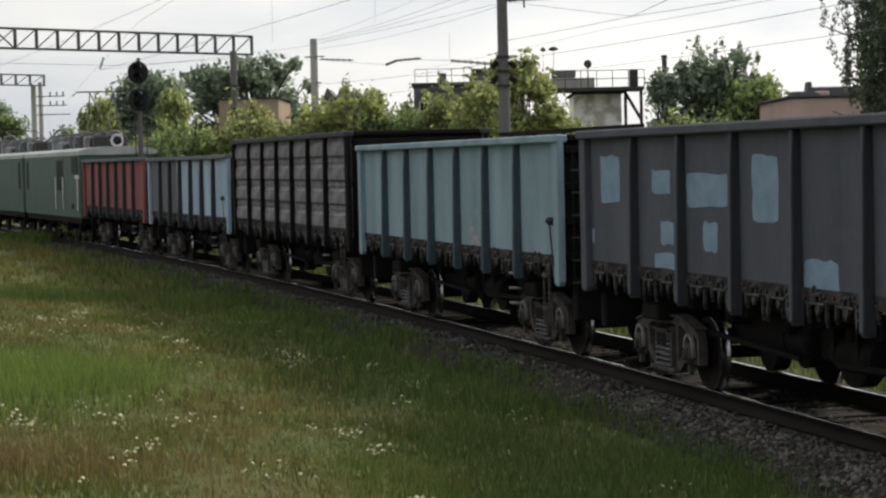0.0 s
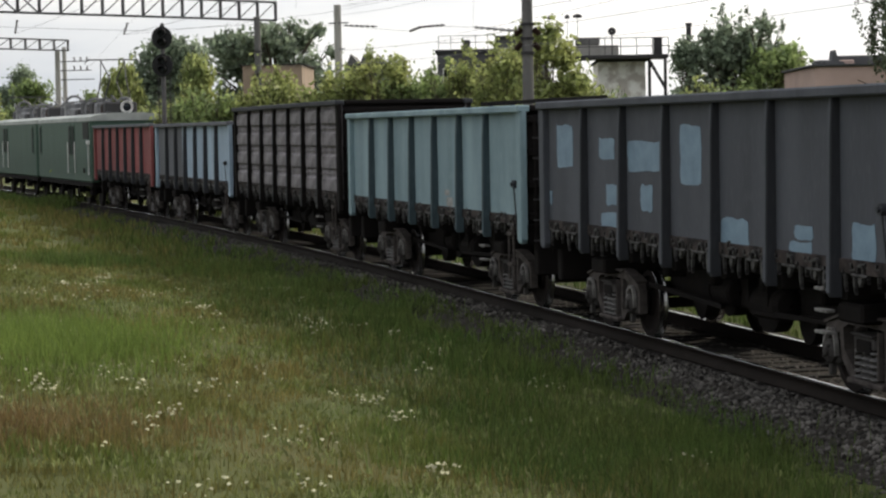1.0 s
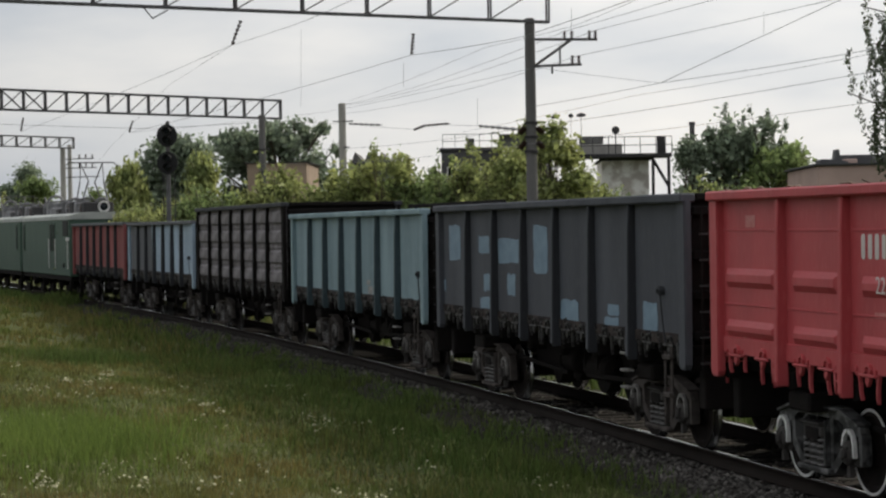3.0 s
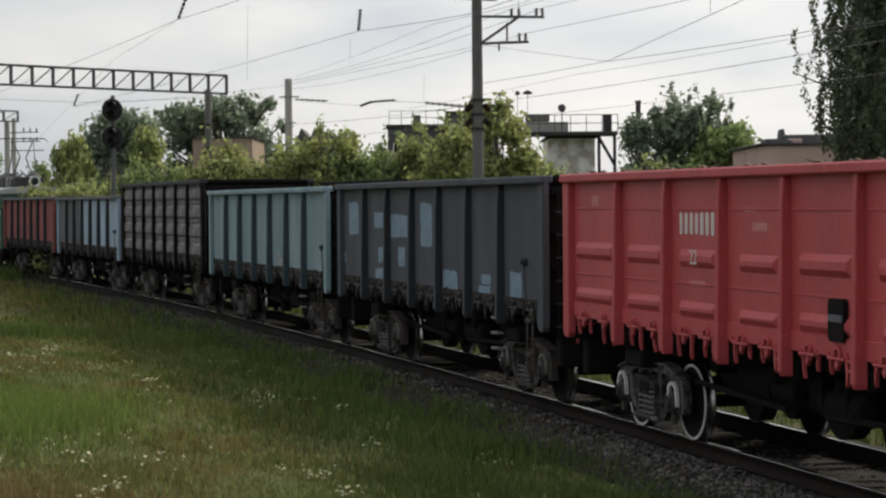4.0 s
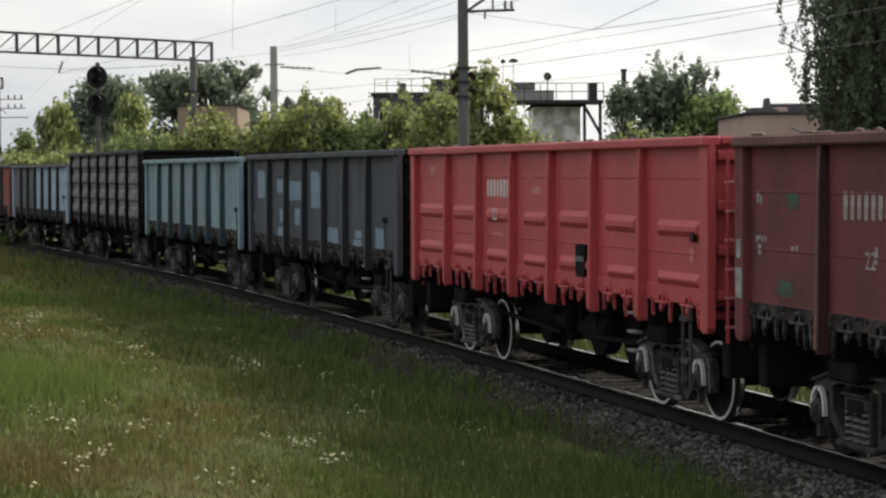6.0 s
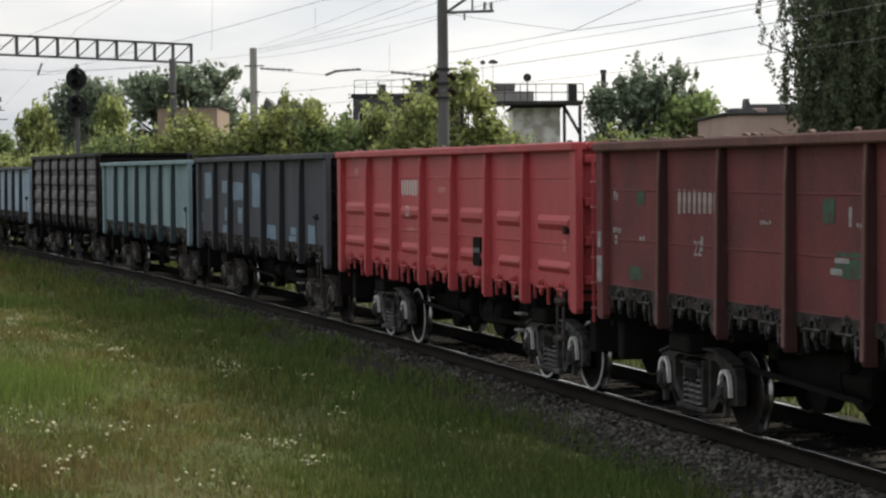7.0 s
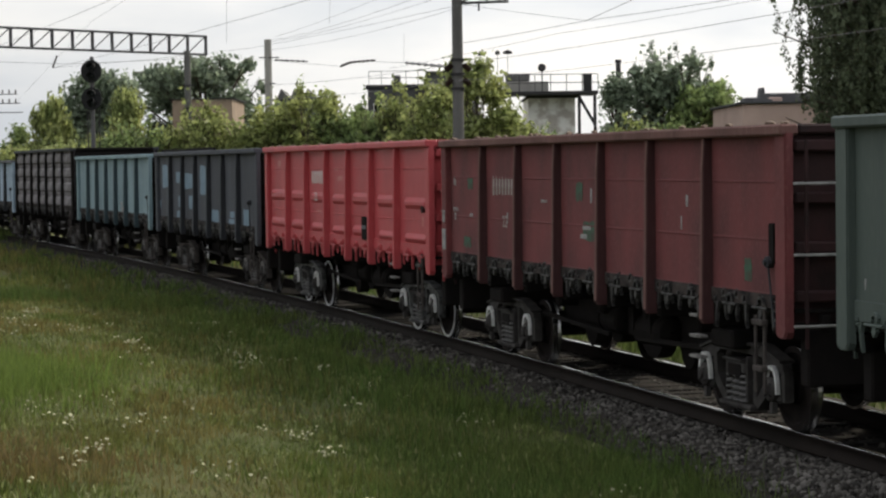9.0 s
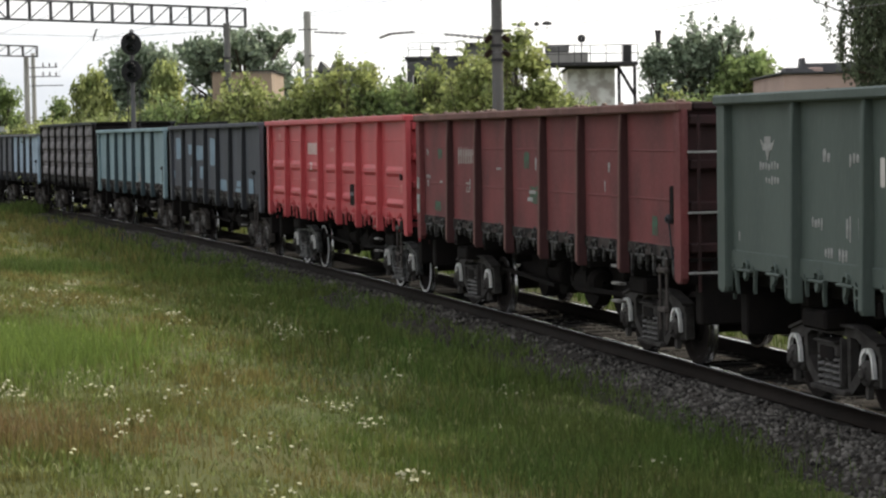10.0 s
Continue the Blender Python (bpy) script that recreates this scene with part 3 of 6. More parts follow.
def make_wheel():
    bm = B()
    prof = [(0.07, -0.055), (0.16, -0.055), (0.17, -0.01), (0.36, -0.02), (0.385, -0.045), (0.455, -0.045), (0.455, 0.083), (0.385, 0.085), (0.36, 0.045), (0.18, 0.045), (0.16, 0.085), (0.07, 0.085)]
    return lathe(bm, prof, 36, "Y")


def make_tyre():
    bm = B()
    return lathe(bm, [(0.454, -0.04), (0.488, -0.036), (0.488, -0.02), (0.472, -0.004), (WHEEL_R, 0.014), (WHEEL_R - 0.003, 0.078), (0.454, 0.08)], 48, "Y", ring=True)


def make_rim():
    return lathe(B(), [(0.432, 0.084), (0.432, 0.092), (0.462, 0.092), (0.462, 0.08)], 48, "Y", ring=True)


def make_side_frame():
    """Cast side frame: arched top chord, jaws over the axle boxes, columns, sloping arms and spring seat."""
    bm = B()
    y0, y1 = -0.06, 0.05
    extrude(bm, [(-1.16, 0.62), (-1.12, 0.74), (-0.98, 0.8), (-0.6, 0.9), (0.6, 0.9), (0.98, 0.8), (1.12, 0.74), (1.16, 0.62), (1.02, 0.66), (0.84, 0.66), (0.56, 0.78), (-0.56, 0.78), (-0.84, 0.66), (-1.02, 0.66)], y0, y1)
    for sx in (-1, 1):
        extrude(bm, [(sx * 1.17, 0.66), (sx * 1.08, 0.66), (sx * 1.11, 0.34), (sx * 1.17, 0.34)], y0, y1)
        extrude(bm, [(sx * 0.78, 0.7), (sx * 0.69, 0.74), (sx * 0.66, 0.5), (sx * 0.4, 0.3), (sx * 0.36, 0.19), (sx * 0.46, 0.2), (sx * 0.74, 0.4)], y0, y1)
        extrude(bm, [(sx * 0.4, 0.8), (sx * 0.31, 0.8), (sx * 0.33, 0.24), (sx * 0.4, 0.24)], y0, y1 - 0.01)
        box(bm, sx * 0.28 - 0.02, sx * 0.28 + 0.02, y1 - 0.02, y1 + 0.05, 0.26, 0.76, 0.008)
    box(bm, -0.44, 0.44, y0 - 0.08, y1 + 0.08, 0.175, 0.235, 0.014)
    # raised flanges along the chord and the slopes
    box(bm, -0.62, 0.62, y0 - 0.03, y1 + 0.06, 0.88, 0.915, 0.012)
    for sx in (-1, 1):
        bar(bm, (sx * 0.61, 0.0, 0.895), (sx * 1.12, 0.0, 0.765), 0.17, 0.03)
    return bm


def make_basket():
    """The end of the bolster, in the window of the side frame, over the springs."""
    bm = B()
    box(bm, -0.26, 0.26, -0.14, 0.12, 0.56, 0.7, 0.02)
    box(bm, -0.27, 0.27, -0.1, 0.16, 0.7, 0.725, 0.006)
    extrude(bm, [(-0.2, 0.56), (0.2, 0.56), (0.12, 0.47), (-0.12, 0.47)], 0.04, 0.1)
    return bm


def make_pedestal():
    """The painted horseshoe over an axle box, split at its crown."""
    bm = B()
    for sx in (-1, 1):
        outer = [(0.018, 0.225), (0.07, 0.215), (0.125, 0.165), (0.16, 0.06), (0.17, -0.07)]
        inner = [(0.142, -0.07), (0.128, 0.05), (0.098, 0.135), (0.06, 0.172), (0.018, 0.18)]
        extrude(bm, [(sx * a, b) for a, b in outer + inner], 0.0, 0.045)
    return bm


def make_axle_box():
    """Bearing adapter with its bolted round end cap."""
    bm = B()
    box(bm, -0.13, 0.13, -0.12, 0.09, -0.15, 0.13, 0.035)
    lathe(bm, [(0.02, 0.06), (0.135, 0.06), (0.135, 0.13), (0.115, 0.15), (0.06, 0.155), (0.05, 0.185), (0.01, 0.19)], 16, "Y")
    box(bm, -0.035, 0.035, 0.05, 0.12, -0.26, -0.12, 0.01)
    for i in range(4):
        a = math.pi / 4 + i * math.pi / 2
        rod(bm, (0.085 * math.cos(a), 0.14, 0.085 * math.sin(a)), (0.085 * math.cos(a), 0.175, 0.085 * math.sin(a)), 0.017, seg=6)
    return bm


def make_spring():
    """A coil spring: stacked turns with open gaps."""
    bm = B()
    prof = [(0.035, 0.0)]
    for i in range(5):
        z = i * 0.06
        prof += [(0.045, z + 0.003), (0.09, z + 0.007), (0.106, z + 0.022), (0.09, z + 0.037), (0.045, z + 0.041)]
    prof.append((0.035, 0.3))
    return lathe(bm, prof, 12, "Z")


def make_bolster():
    bm = B()
    box(bm, -0.2, 0.2, -1.15, 1.15, 0.5, 0.68, 0.03)
    rod(bm, (0, 0, 0.6), (0, 0, 0.86), 0.17, seg=12)
    for sgn in (-1, 1):
        rod(bm, (sgn * 0.48, -0.78, 0.38), (sgn * 0.48, 0.78, 0.38), 0.035)
        for y in (-0.76, 0.76):
            box(bm, sgn * 0.48 - 0.05, sgn * 0.48 + 0.03, y - 0.07, y + 0.07, 0.22, 0.6, 0.015)
    return bm


def bogie(wagon, x, cast, white_rim):
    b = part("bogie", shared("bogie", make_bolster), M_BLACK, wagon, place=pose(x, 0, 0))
    for sgn in (-1, 1):
        f = part("side_frame", shared("side_frame", make_side_frame), cast, b, place=pose(0, sgn * 1.018, 0, 0, 0, 0 if sgn > 0 else 180))
        part("bolster_end", shared("bolster_end", make_basket), M_DARKCAST, b, place=pose(0, sgn * 1.018, 0, 0, 0, 0 if sgn > 0 else 180))
        for k in (-0.19, 0.0, 0.19):
            part("spring", shared("spring", make_spring), M_COIL, b, place=pose(k, sgn * 1.05, 0.235) @ Matrix.Diagonal((1, 1, 1.12, 1)))
        for k in (-AXLE, AXLE):
            part("axle_box", shared("axle_box", make_axle_box), M_DARKCAST, b, place=pose(k, sgn * 1.0, WHEEL_R, 0, 0, 0 if sgn > 0 else 180))
            part("pedestal_arm", shared("pedestal_arm", make_pedestal), M_DAB if cast is not M_RUST else M_DABDULL, b, "worn light-painted arms over the axle box", place=pose(k, sgn * 1.085, WHEEL_R + 0.03, 0, 0, 0 if sgn > 0 else 180))
    for k in (-AXLE, AXLE):
        w = part("wheelset", shared("wheelset", make_wheelset), M_WHEEL, wagon, place=pose(x + k, 0, WHEEL_R))
        for sgn in (-1, 1):
            m = pose(0, sgn * 0.77, 0, 0, 0, 0 if sgn > 0 else 180)
            part("wheel", shared("wheel", make_wheel), M_WHEEL, w, place=m)
            part("tyre", shared("tyre", make_tyre), M_TYRE, w, "polished steel tyre", place=m)
            if white_rim:
                part("rim_stripe", shared("rim_stripe", make_rim), M_RIMWHITE, w, "white painted rim", place=m)
        TURNING.append((w, x + k, WHEEL_R))


def make_post(top, bottom):
    """A side post of hat section, deeper towards its foot, with a small cut at the toe."""
    def go():
        bm = B()
        rows = []
        for z, w, d in ((bottom, 0.046, 0.105), (bottom + 0.05, 0.052, 0.132), (bottom + 0.32, 0.05, 0.128), (top - 0.35, 0.042, 0.108), (top, 0.04, 0.09)):
            rows.append([bm.verts.new(c) for c in ((-w, -0.004, z), (-w, d - 0.012, z), (-w + 0.012, d, z), (w - 0.012, d, z), (w, d - 0.012, z), (w, -0.004, z))])
        for p, q in zip(rows, rows[1:]):
            for i in range(6):
                bm.faces.new((p[i], p[(i + 1) % 6], q[(i + 1) % 6], q[i]))
        bm.faces.new(rows[0])
        bm.faces.new(rows[-1])
        bmesh.ops.recalc_face_normals(bm, faces=bm.faces)
        return bm
    return go


def make_post_face(top, bottom):
    """The front strip of a post, following its taper, apart from the shade-coloured body."""
    def go():
        bm = B()
        rows = []
        for z, w, d in ((bottom + 0.05, 0.04, 0.135), (bottom + 0.32, 0.038, 0.131), (top - 0.35, 0.03, 0.111), (top, 0.028, 0.093)):
            rows.append([bm.verts.new(c) for c in ((-w, d - 0.008, z), (-w, d, z), (w, d, z), (w, d - 0.008, z))])
        for p, q in zip(rows, rows[1:]):
            for i in range(4):
                bm.faces.new((p[i], p[(i + 1) % 4], q[(i + 1) % 4], q[i]))
        bm.faces.new(rows[0])
        bm.faces.new(rows[-1])
        bmesh.ops.recalc_face_normals(bm, faces=bm.faces)
        return bm
    return go


def make_corner(top, bottom):
    """A broad flat corner post with rounded toes."""
    def go():
        bm = B()
        extrude(bm, [(-0.13, bottom + 0.07), (-0.13, top), (0.13, top), (0.13, bottom + 0.07), (0.1, bottom + 0.015), (0.05, bottom), (-0.05, bottom), (-0.1, bottom + 0.015)], -0.03, 0.06)
        bmesh.ops.bevel(bm, geom=[e for e in bm.edges if all(v.co.y > 0.05 for v in e.verts)], offset=0.016, segments=2, affect="EDGES")
        return bm
    return go


def make_latch():
    """A hatch hook that hangs below the side wall: an ear, a pin and a curved tapering claw."""
    bm = B()
    extrude(bm, [(-0.06, 0.05), (0.04, 0.06), (0.075, 0.01), (0.05, -0.045), (0.025, -0.09), (0.034, -0.17), (0.02, -0.24), (-0.012, -0.29), (-0.004, -0.2), (-0.014, -0.11), (-0.05, -0.05)], -0.02, 0.02)
    rod(bm, (-0.07, 0.012, -0.03), (0.085, 0.012, -0.03), 0.02, seg=8)
    rod(bm, (0.005, -0.03, 0.015), (0.005, 0.045, 0.015), 0.028, seg=8)
    return bm


def make_hinge():
    """A hatch hinge: bent C-shaped ear on a shaft, with a short claw."""
    bm = B()
    ring = [(0.085 * math.cos(a), 0.02 + 0.07 * math.sin(a)) for a in (radians(k) for k in range(-30, 211, 40))]
    ring += [(0.05 * math.cos(a), 0.02 + 0.036 * math.sin(a)) for a in (radians(k) for k in range(210, -31, -40))]
    extrude(bm, ring, -0.02, 0.035)
    rod(bm, (-0.19, 0.03, -0.035), (0.19, 0.03, -0.035), 0.016, seg=8)
    extrude(bm, [(-0.035, -0.02), (0.035, -0.02), (0.05, -0.1), (0.012, -0.15), (-0.04, -0.09)], -0.01, 0.03)
    return bm


def make_bracket():
    """A two-armed stop bracket that sticks out under the sill beside a post."""
    bm = B()
    for z in (-0.035, -0.13):
        box(bm, -0.02, 0.2, -0.03, 0.03, z - 0.014, z + 0.014, 0.004)
    extrude(bm, [(-0.055, 0.02), (0.0, 0.02), (0.012, -0.16), (-0.012, -0.27), (-0.038, -0.16)], -0.03, 0.02)
    return bm


def panel_edges():
    xs = [-HALF + 0.1] + POST_X + [HALF - 0.1]
    return list(zip(xs, xs[1:]))


def make_side(top, sill):
    """One side wall plate."""
    def go():
        return box(B(), -HALF + 0.02, HALF - 0.02, -0.02, 0.0, sill, top - 0.02)
    return go


def make_pressing(hw, dz, deep, slant):
    """A raised pressing of a side panel, half-width hw, half-height dz."""
    def go():
        bm = B()
        v0 = [bm.verts.new((x, 0.0, z)) for x, z in ((-hw, -dz), (hw, -dz), (hw, dz), (-hw, dz))]
        v1 = [bm.verts.new((x, deep, z)) for x, z in ((-hw + slant, -dz + slant), (hw - slant, -dz + slant), (hw - slant, dz - slant), (-hw + slant, dz - slant))]
        bm.faces.new(v1)
        bm.faces.new(v0)
        for i in range(4):
            bm.faces.new((v0[i], v0[(i + 1) % 4], v1[(i + 1) % 4], v1[i]))
        bmesh.ops.recalc_face_normals(bm, faces=bm.faces)
        return bm
    return go


def side_details(w, sgn, top, sill, style, paint, strip):
    turn, hgt = (0 if sgn > 0 else 180), top - sill

    def put(name, x, z, hw, dz, deep, slant, mat=None):
        key = "%s/%.3f/%.3f" % (name, hw, dz)
        part(name, shared(key, make_pressing(hw, dz, deep, slant)), mat or paint, w, place=pose(x, sgn * SIDE_Y, z, 0, 0, turn))

    put("bottom_strip", 0, sill + (0.085 if strip is paint else 0.055), HALF - 0.03, 0.1 if strip is paint else 0.075, 0.022, 0.008, strip)
    for a, b in panel_edges():
        mid, wd = (a + b) / 2, b - a
        if style == "pressed":
            for f, dz in ((0.53, 0.105), (0.85, 0.09)):
                k = int(mid * 3 + f * 10) % 3
                put("pressed_rib", mid - sgn * (0.02 + 0.03 * k), top - (f + 0.008 * (k - 1)) * hgt, wd / 2 - 0.25 - 0.05 * k, dz + 0.008 * (1 - k), 0.05, 0.07)
            put("weld_strip", mid, top - 0.22 * hgt, wd / 2 - 0.08, 0.013, 0.012, 0.005)
            put("weld_strip", mid, top - 0.69 * hgt, wd / 2 - 0.08, 0.011, 0.012, 0.005)
        elif style == "stamped":
            for k in range(4):
                z0 = sill + 0.05 + k * (hgt - 0.1) / 4
                put("stamped_panel", mid, z0 + (hgt - 0.1) / 8, wd / 2 - 0.22, (hgt - 0.1) / 8 - 0.075, 0.06, 0.05)
                if k:
                    put("weld_strip", mid, z0, wd / 2 - 0.07, 0.02, 0.022, 0.006)
        elif style == "planked":
            for f in (0.29, 0.62, 0.93):
                put("weld_strip", mid, top - f * hgt, wd / 2 - 0.06, 0.012, 0.007, 0.005)


def make_end(top, sill):
    def go():
        return box(B(), -0.03, 0.0, -1.40, 1.40, sill - 0.25, top - 0.03)
    return go


def make_end_rib():
    return box(B(), 0.0, 0.09, -1.38, 1.38, -0.06, 0.06, 0.02)


def make_end_post(top, sill):
    def go():
        return box(B(), 0.0, 0.07, -0.05, 0.05, sill, top - 0.1, 0.012)
    return go


def make_stile(top):
    def go():
        bm = B()
        for y in (-0.21, 0.21):
            box(bm, -0.012, 0.012, y - 0.018, y + 0.018, 1.0, top - 0.1, 0.004)
        return bm
    return go


def make_rung():
    return box(B(), -0.015, 0.02, -0.24, 0.24, -0.014, 0.014, 0.005)


def make_lever():
    """The end-door lever: a round boss and a thin rod slanting down to the sill."""
    bm = B()
    rod(bm, (0, 0.0, 0), (0, 0.07, 0), 0.06, seg=14)
    rod(bm, (0, 0.06, 0), (0, 0.1, 0), 0.03, seg=8)
    rod(bm, (0, 0.05, 0), (-0.1, 0.05, -0.42), 0.012, seg=6)
    rod(bm, (-0.1, 0.05, -0.42), (-0.16, 0.04, -0.66), 0.011, seg=6)
    return bm


def make_foot_step():
    return box(B(), -0.16, 0.16, -0.05, 0.05, -0.016, 0.016, 0.004)


def make_underframe():
    bm = B()
    box(bm, -HALF - 0.1, HALF + 0.1, -0.2, 0.2, 0.86, 1.24, 0.02)
    for x in [-HALF + 0.15] + POST_X + [HALF - 0.15]:
        box(bm, x - 0.07, x + 0.07, -1.38, 1.38, 1.08, 1.26, 0.015)
    for y in (-1.05, 1.05):
        box(bm, -HALF, HALF, y - 0.05, y + 0.05, 1.16, 1.34, 0.01)
    for x in POST_X:
        box(bm, x - 0.1, x + 0.1, -0.9, 0.9, 0.88, 1.1, 0.03)
    box(bm, -3.2, 3.2, -0.55, 0.62, 0.6, 1.2, 0.04)
    for sgn in (-1, 1):
        box(bm, sgn * 5.45, sgn * (HALF - 0.05), -0.6, 0.6, 0.66, 1.2, 0.03)
        box(bm, sgn * (HALF - 0.22), sgn * (HALF - 0.02), -1.25, 1.25, 0.6, 1.2, 0.02)
        box(bm, sgn * 2.6, sgn * 3.5, -1.1, -0.5, 0.62, 1.1, 0.04)
    for x, d, w in ((-2.55, 0.4, 0.34), (-1.35, 0.3, 0.3), (-0.1, 0.34, 0.42), (1.25, 0.44, 0.3), (2.3, 0.32, 0.3)):
        extrude(bm, [(x + w * math.cos(a), 0.72 + (0.72 - d) * math.sin(a)) for a in (math.pi + math.pi * k / 8 for k in range(9))], 0.3, 0.5)
    bar(bm, (-3.2, 0.9, 0.72), (-0.6, 0.9, 0.66), 0.05, 0.06)
    bar(bm, (0.4, 0.9, 0.64), (3.2, 0.9, 0.74), 0.05, 0.06)
    for x in (-PIVOT, PIVOT):
        box(bm, x - 0.3, x + 0.3, -1.3, 1.3, 0.84, 1.05, 0.03)
    rod(bm, (-3.2, 0.35, 0.78), (3.2, 0.35, 0.78), 0.025, seg=6)
    rod(bm, (-5.6, -0.5, 0.98), (5.6, -0.5, 0.98), 0.02, seg=6)
    return bm


def make_floor():
    bm = B()
    box(bm, -HALF + 0.03, HALF - 0.03, -1.38, 1.38, 1.36, 1.40)
    for i in range(7):
        x0 = -HALF + 0.1 + i * (2 * HALF - 0.2) / 7
        for sgn in (-1, 1):
            box(bm, x0 + 0.08, x0 + 1.7, sgn * 0.22, sgn * 1.3, 1.30, 1.355, 0.01)
    return bm


def make_cylinder():
    bm = B()
    lathe(bm, [(0.04, -0.42), (0.16, -0.4), (0.19, -0.36), (0.19, 0.2), (0.21, 0.2), (0.21, 0.24), (0.12, 0.3), (0.04, 0.42)], 16, "X")
    return bm


def make_reservoir():
    bm = B()
    lathe(bm, [(0.02, -0.56), (0.16, -0.52), (0.2, -0.42), (0.2, 0.42), (0.16, 0.52), (0.02, 0.56)], 16, "X")
    for x in (-0.3, 0.3):
        box(bm, x - 0.025, x + 0.025, -0.21, 0.21, -0.02, 0.36)
    return bm


def make_coupler():
    bm = B()
    box(bm, -0.5, 0.28, -0.07, 0.07, -0.09, 0.09, 0.02)
    extrude(bm, [(0.2, -0.16), (0.2, 0.16), (0.42, 0.16), (0.5, 0.08), (0.5, -0.1), (0.42, -0.16)], -0.17, 0.03)
    box(bm, 0.3, 0.56, 0.04, 0.16, -0.14, 0.14, 0.03)
    return bm


def make_hose():
    bm = B()
    prev = None
    for i in range(9):
        a = math.pi * i / 8
        p = (0.1 + 0.3 * i / 8, 0.32, 0.92 - 0.34 * math.sin(a * 0.62))
        if prev:
            rod(bm, prev, p, 0.026, seg=6)
        prev = p
    return bm


def make_handbrake():
    """Upright lever gear at the end of the side."""
    bm = B()
    rod(bm, (0, 0, 0.5), (0, 0, 1.42), 0.022, seg=6)
    rod(bm, (0.16, 0.03, 0.5), (0.16, 0.03, 1.3), 0.02, seg=6)
    box(bm, -0.05, 0.22, -0.02, 0.06, 1.2, 1.26, 0.01)
    box(bm, -0.04, 0.2, -0.02, 0.06, 0.72, 0.78, 0.01)
    return bm


def make_plate(w, hgt, r=0.06, t=0.004):
    def go():
        bm = B()
        pts = []
        for cx, cz, a0 in ((w / 2 - r, hgt / 2 - r, 0), (-w / 2 + r, hgt / 2 - r, 90), (-w / 2 + r, -hgt / 2 + r, 180), (w / 2 - r, -hgt / 2 + r, 270)):
            for k in range(4):
                a = radians(a0 + k * 30)
                pts.append((cx + r * math.cos(a), cz + r * math.sin(a)))
        return extrude(bm, pts, 0, t)
    return go


SIDE_Y, SILL, BOTTOM = 1.42, 1.40, 1.10


def gondola(top, paint, label, style="smooth", hooks=None, cast=None, white_rim=False, bottom=BOTTOM, end_paint=None, sill=SILL, posts=None, lit_rungs=None, rung_gap=0.32, rail_paint=None, faces=None, corners=None):
    w = thing("gondola_wagon", label, "freight wagon", group="wagons of the train")
    end_paint, cast, posts = end_paint or paint, cast or M_RUST, posts or paint
    key = "%s/%.2f/%.2f" % (style, top, bottom)
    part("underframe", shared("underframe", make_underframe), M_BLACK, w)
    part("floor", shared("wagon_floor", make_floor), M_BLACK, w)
    for sgn in (-1, 1):
        turn = 0 if sgn > 0 else 180
        part("side_wall", shared("side_wall/" + key, make_side(top, sill)), paint, w, place=pose(0, sgn * SIDE_Y, 0, 0, 0, turn))
        side_details(w, sgn, top, sill, style, paint, hooks or M_GRIMESTRIP)
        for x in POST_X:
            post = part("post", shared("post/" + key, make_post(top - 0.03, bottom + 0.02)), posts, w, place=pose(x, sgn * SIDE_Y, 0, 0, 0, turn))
            # a separate post colour has flank shade in it; the face is set apart
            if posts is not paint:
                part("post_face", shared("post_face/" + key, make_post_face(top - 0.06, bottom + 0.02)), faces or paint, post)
        for x in (-HALF + 0.11, HALF - 0.11):
            part("corner_post", shared("corner_post/" + key, make_corner(top - 0.03, bottom)), corners or paint, w, place=pose(x, sgn * (SIDE_Y + 0.03), 0, 0, 0, turn))
        bm = B()
        box(bm, -HALF - 0.01, HALF + 0.01, -0.07 if sgn > 0 else -0.14, 0.14 if sgn > 0 else 0.07, top - 0.055, top + 0.06, 0.02)
        part("top_rail", bm, rail_paint or paint, w, place=pose(0, sgn * SIDE_Y, 0))
        rng = random.Random(int(top * 100) + sgn)
        for a, b in panel_edges():
            for f in (0.14, 0.38, 0.62, 0.86) if hooks else (0.12, 0.22, 0.36, 0.5, 0.64, 0.78, 0.9):
                x = a + (b - a) * f + rng.uniform(-0.09, 0.09)
                part("hatch_latch", shared("hatch_latch", make_latch), hooks or M_HATCH, w, place=pose(x, sgn * (SIDE_Y - 0.005), sill + rng.uniform(-0.02, 0.02 if hooks else 0.1), 0, rng.uniform(-14, 14), turn) @ Matrix.Diagonal((rng.uniform(0.5, 0.85), 1, rng.uniform(0.65, 1.1), 1)))
            for f in (0.3, 0.7):
                x = a + (b - a) * f
                part("hatch_hinge", shared("hatch_hinge", make_hinge), hooks or M_HATCH, w, place=pose(x, sgn * (SIDE_Y + 0.02), sill + 0.01, 0, 0, turn))
            part("stop_bracket", shared("stop_bracket", make_bracket), hooks or M_HATCH, w, place=pose(a + 0.3 if sgn > 0 else b - 0.3, sgn * (SIDE_Y + 0.02), sill, 0, 0, turn) @ Matrix.Diagonal((-1, 1, 1, 1)))
    for sgn in (-1, 1):
        turn = 0 if sgn > 0 else 180
        # on most wagons end_paint is darker than the sides
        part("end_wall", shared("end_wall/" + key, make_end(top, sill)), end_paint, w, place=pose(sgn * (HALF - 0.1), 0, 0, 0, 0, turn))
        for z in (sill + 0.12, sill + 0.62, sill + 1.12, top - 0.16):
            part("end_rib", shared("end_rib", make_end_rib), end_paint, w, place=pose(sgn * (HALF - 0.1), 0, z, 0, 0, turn))
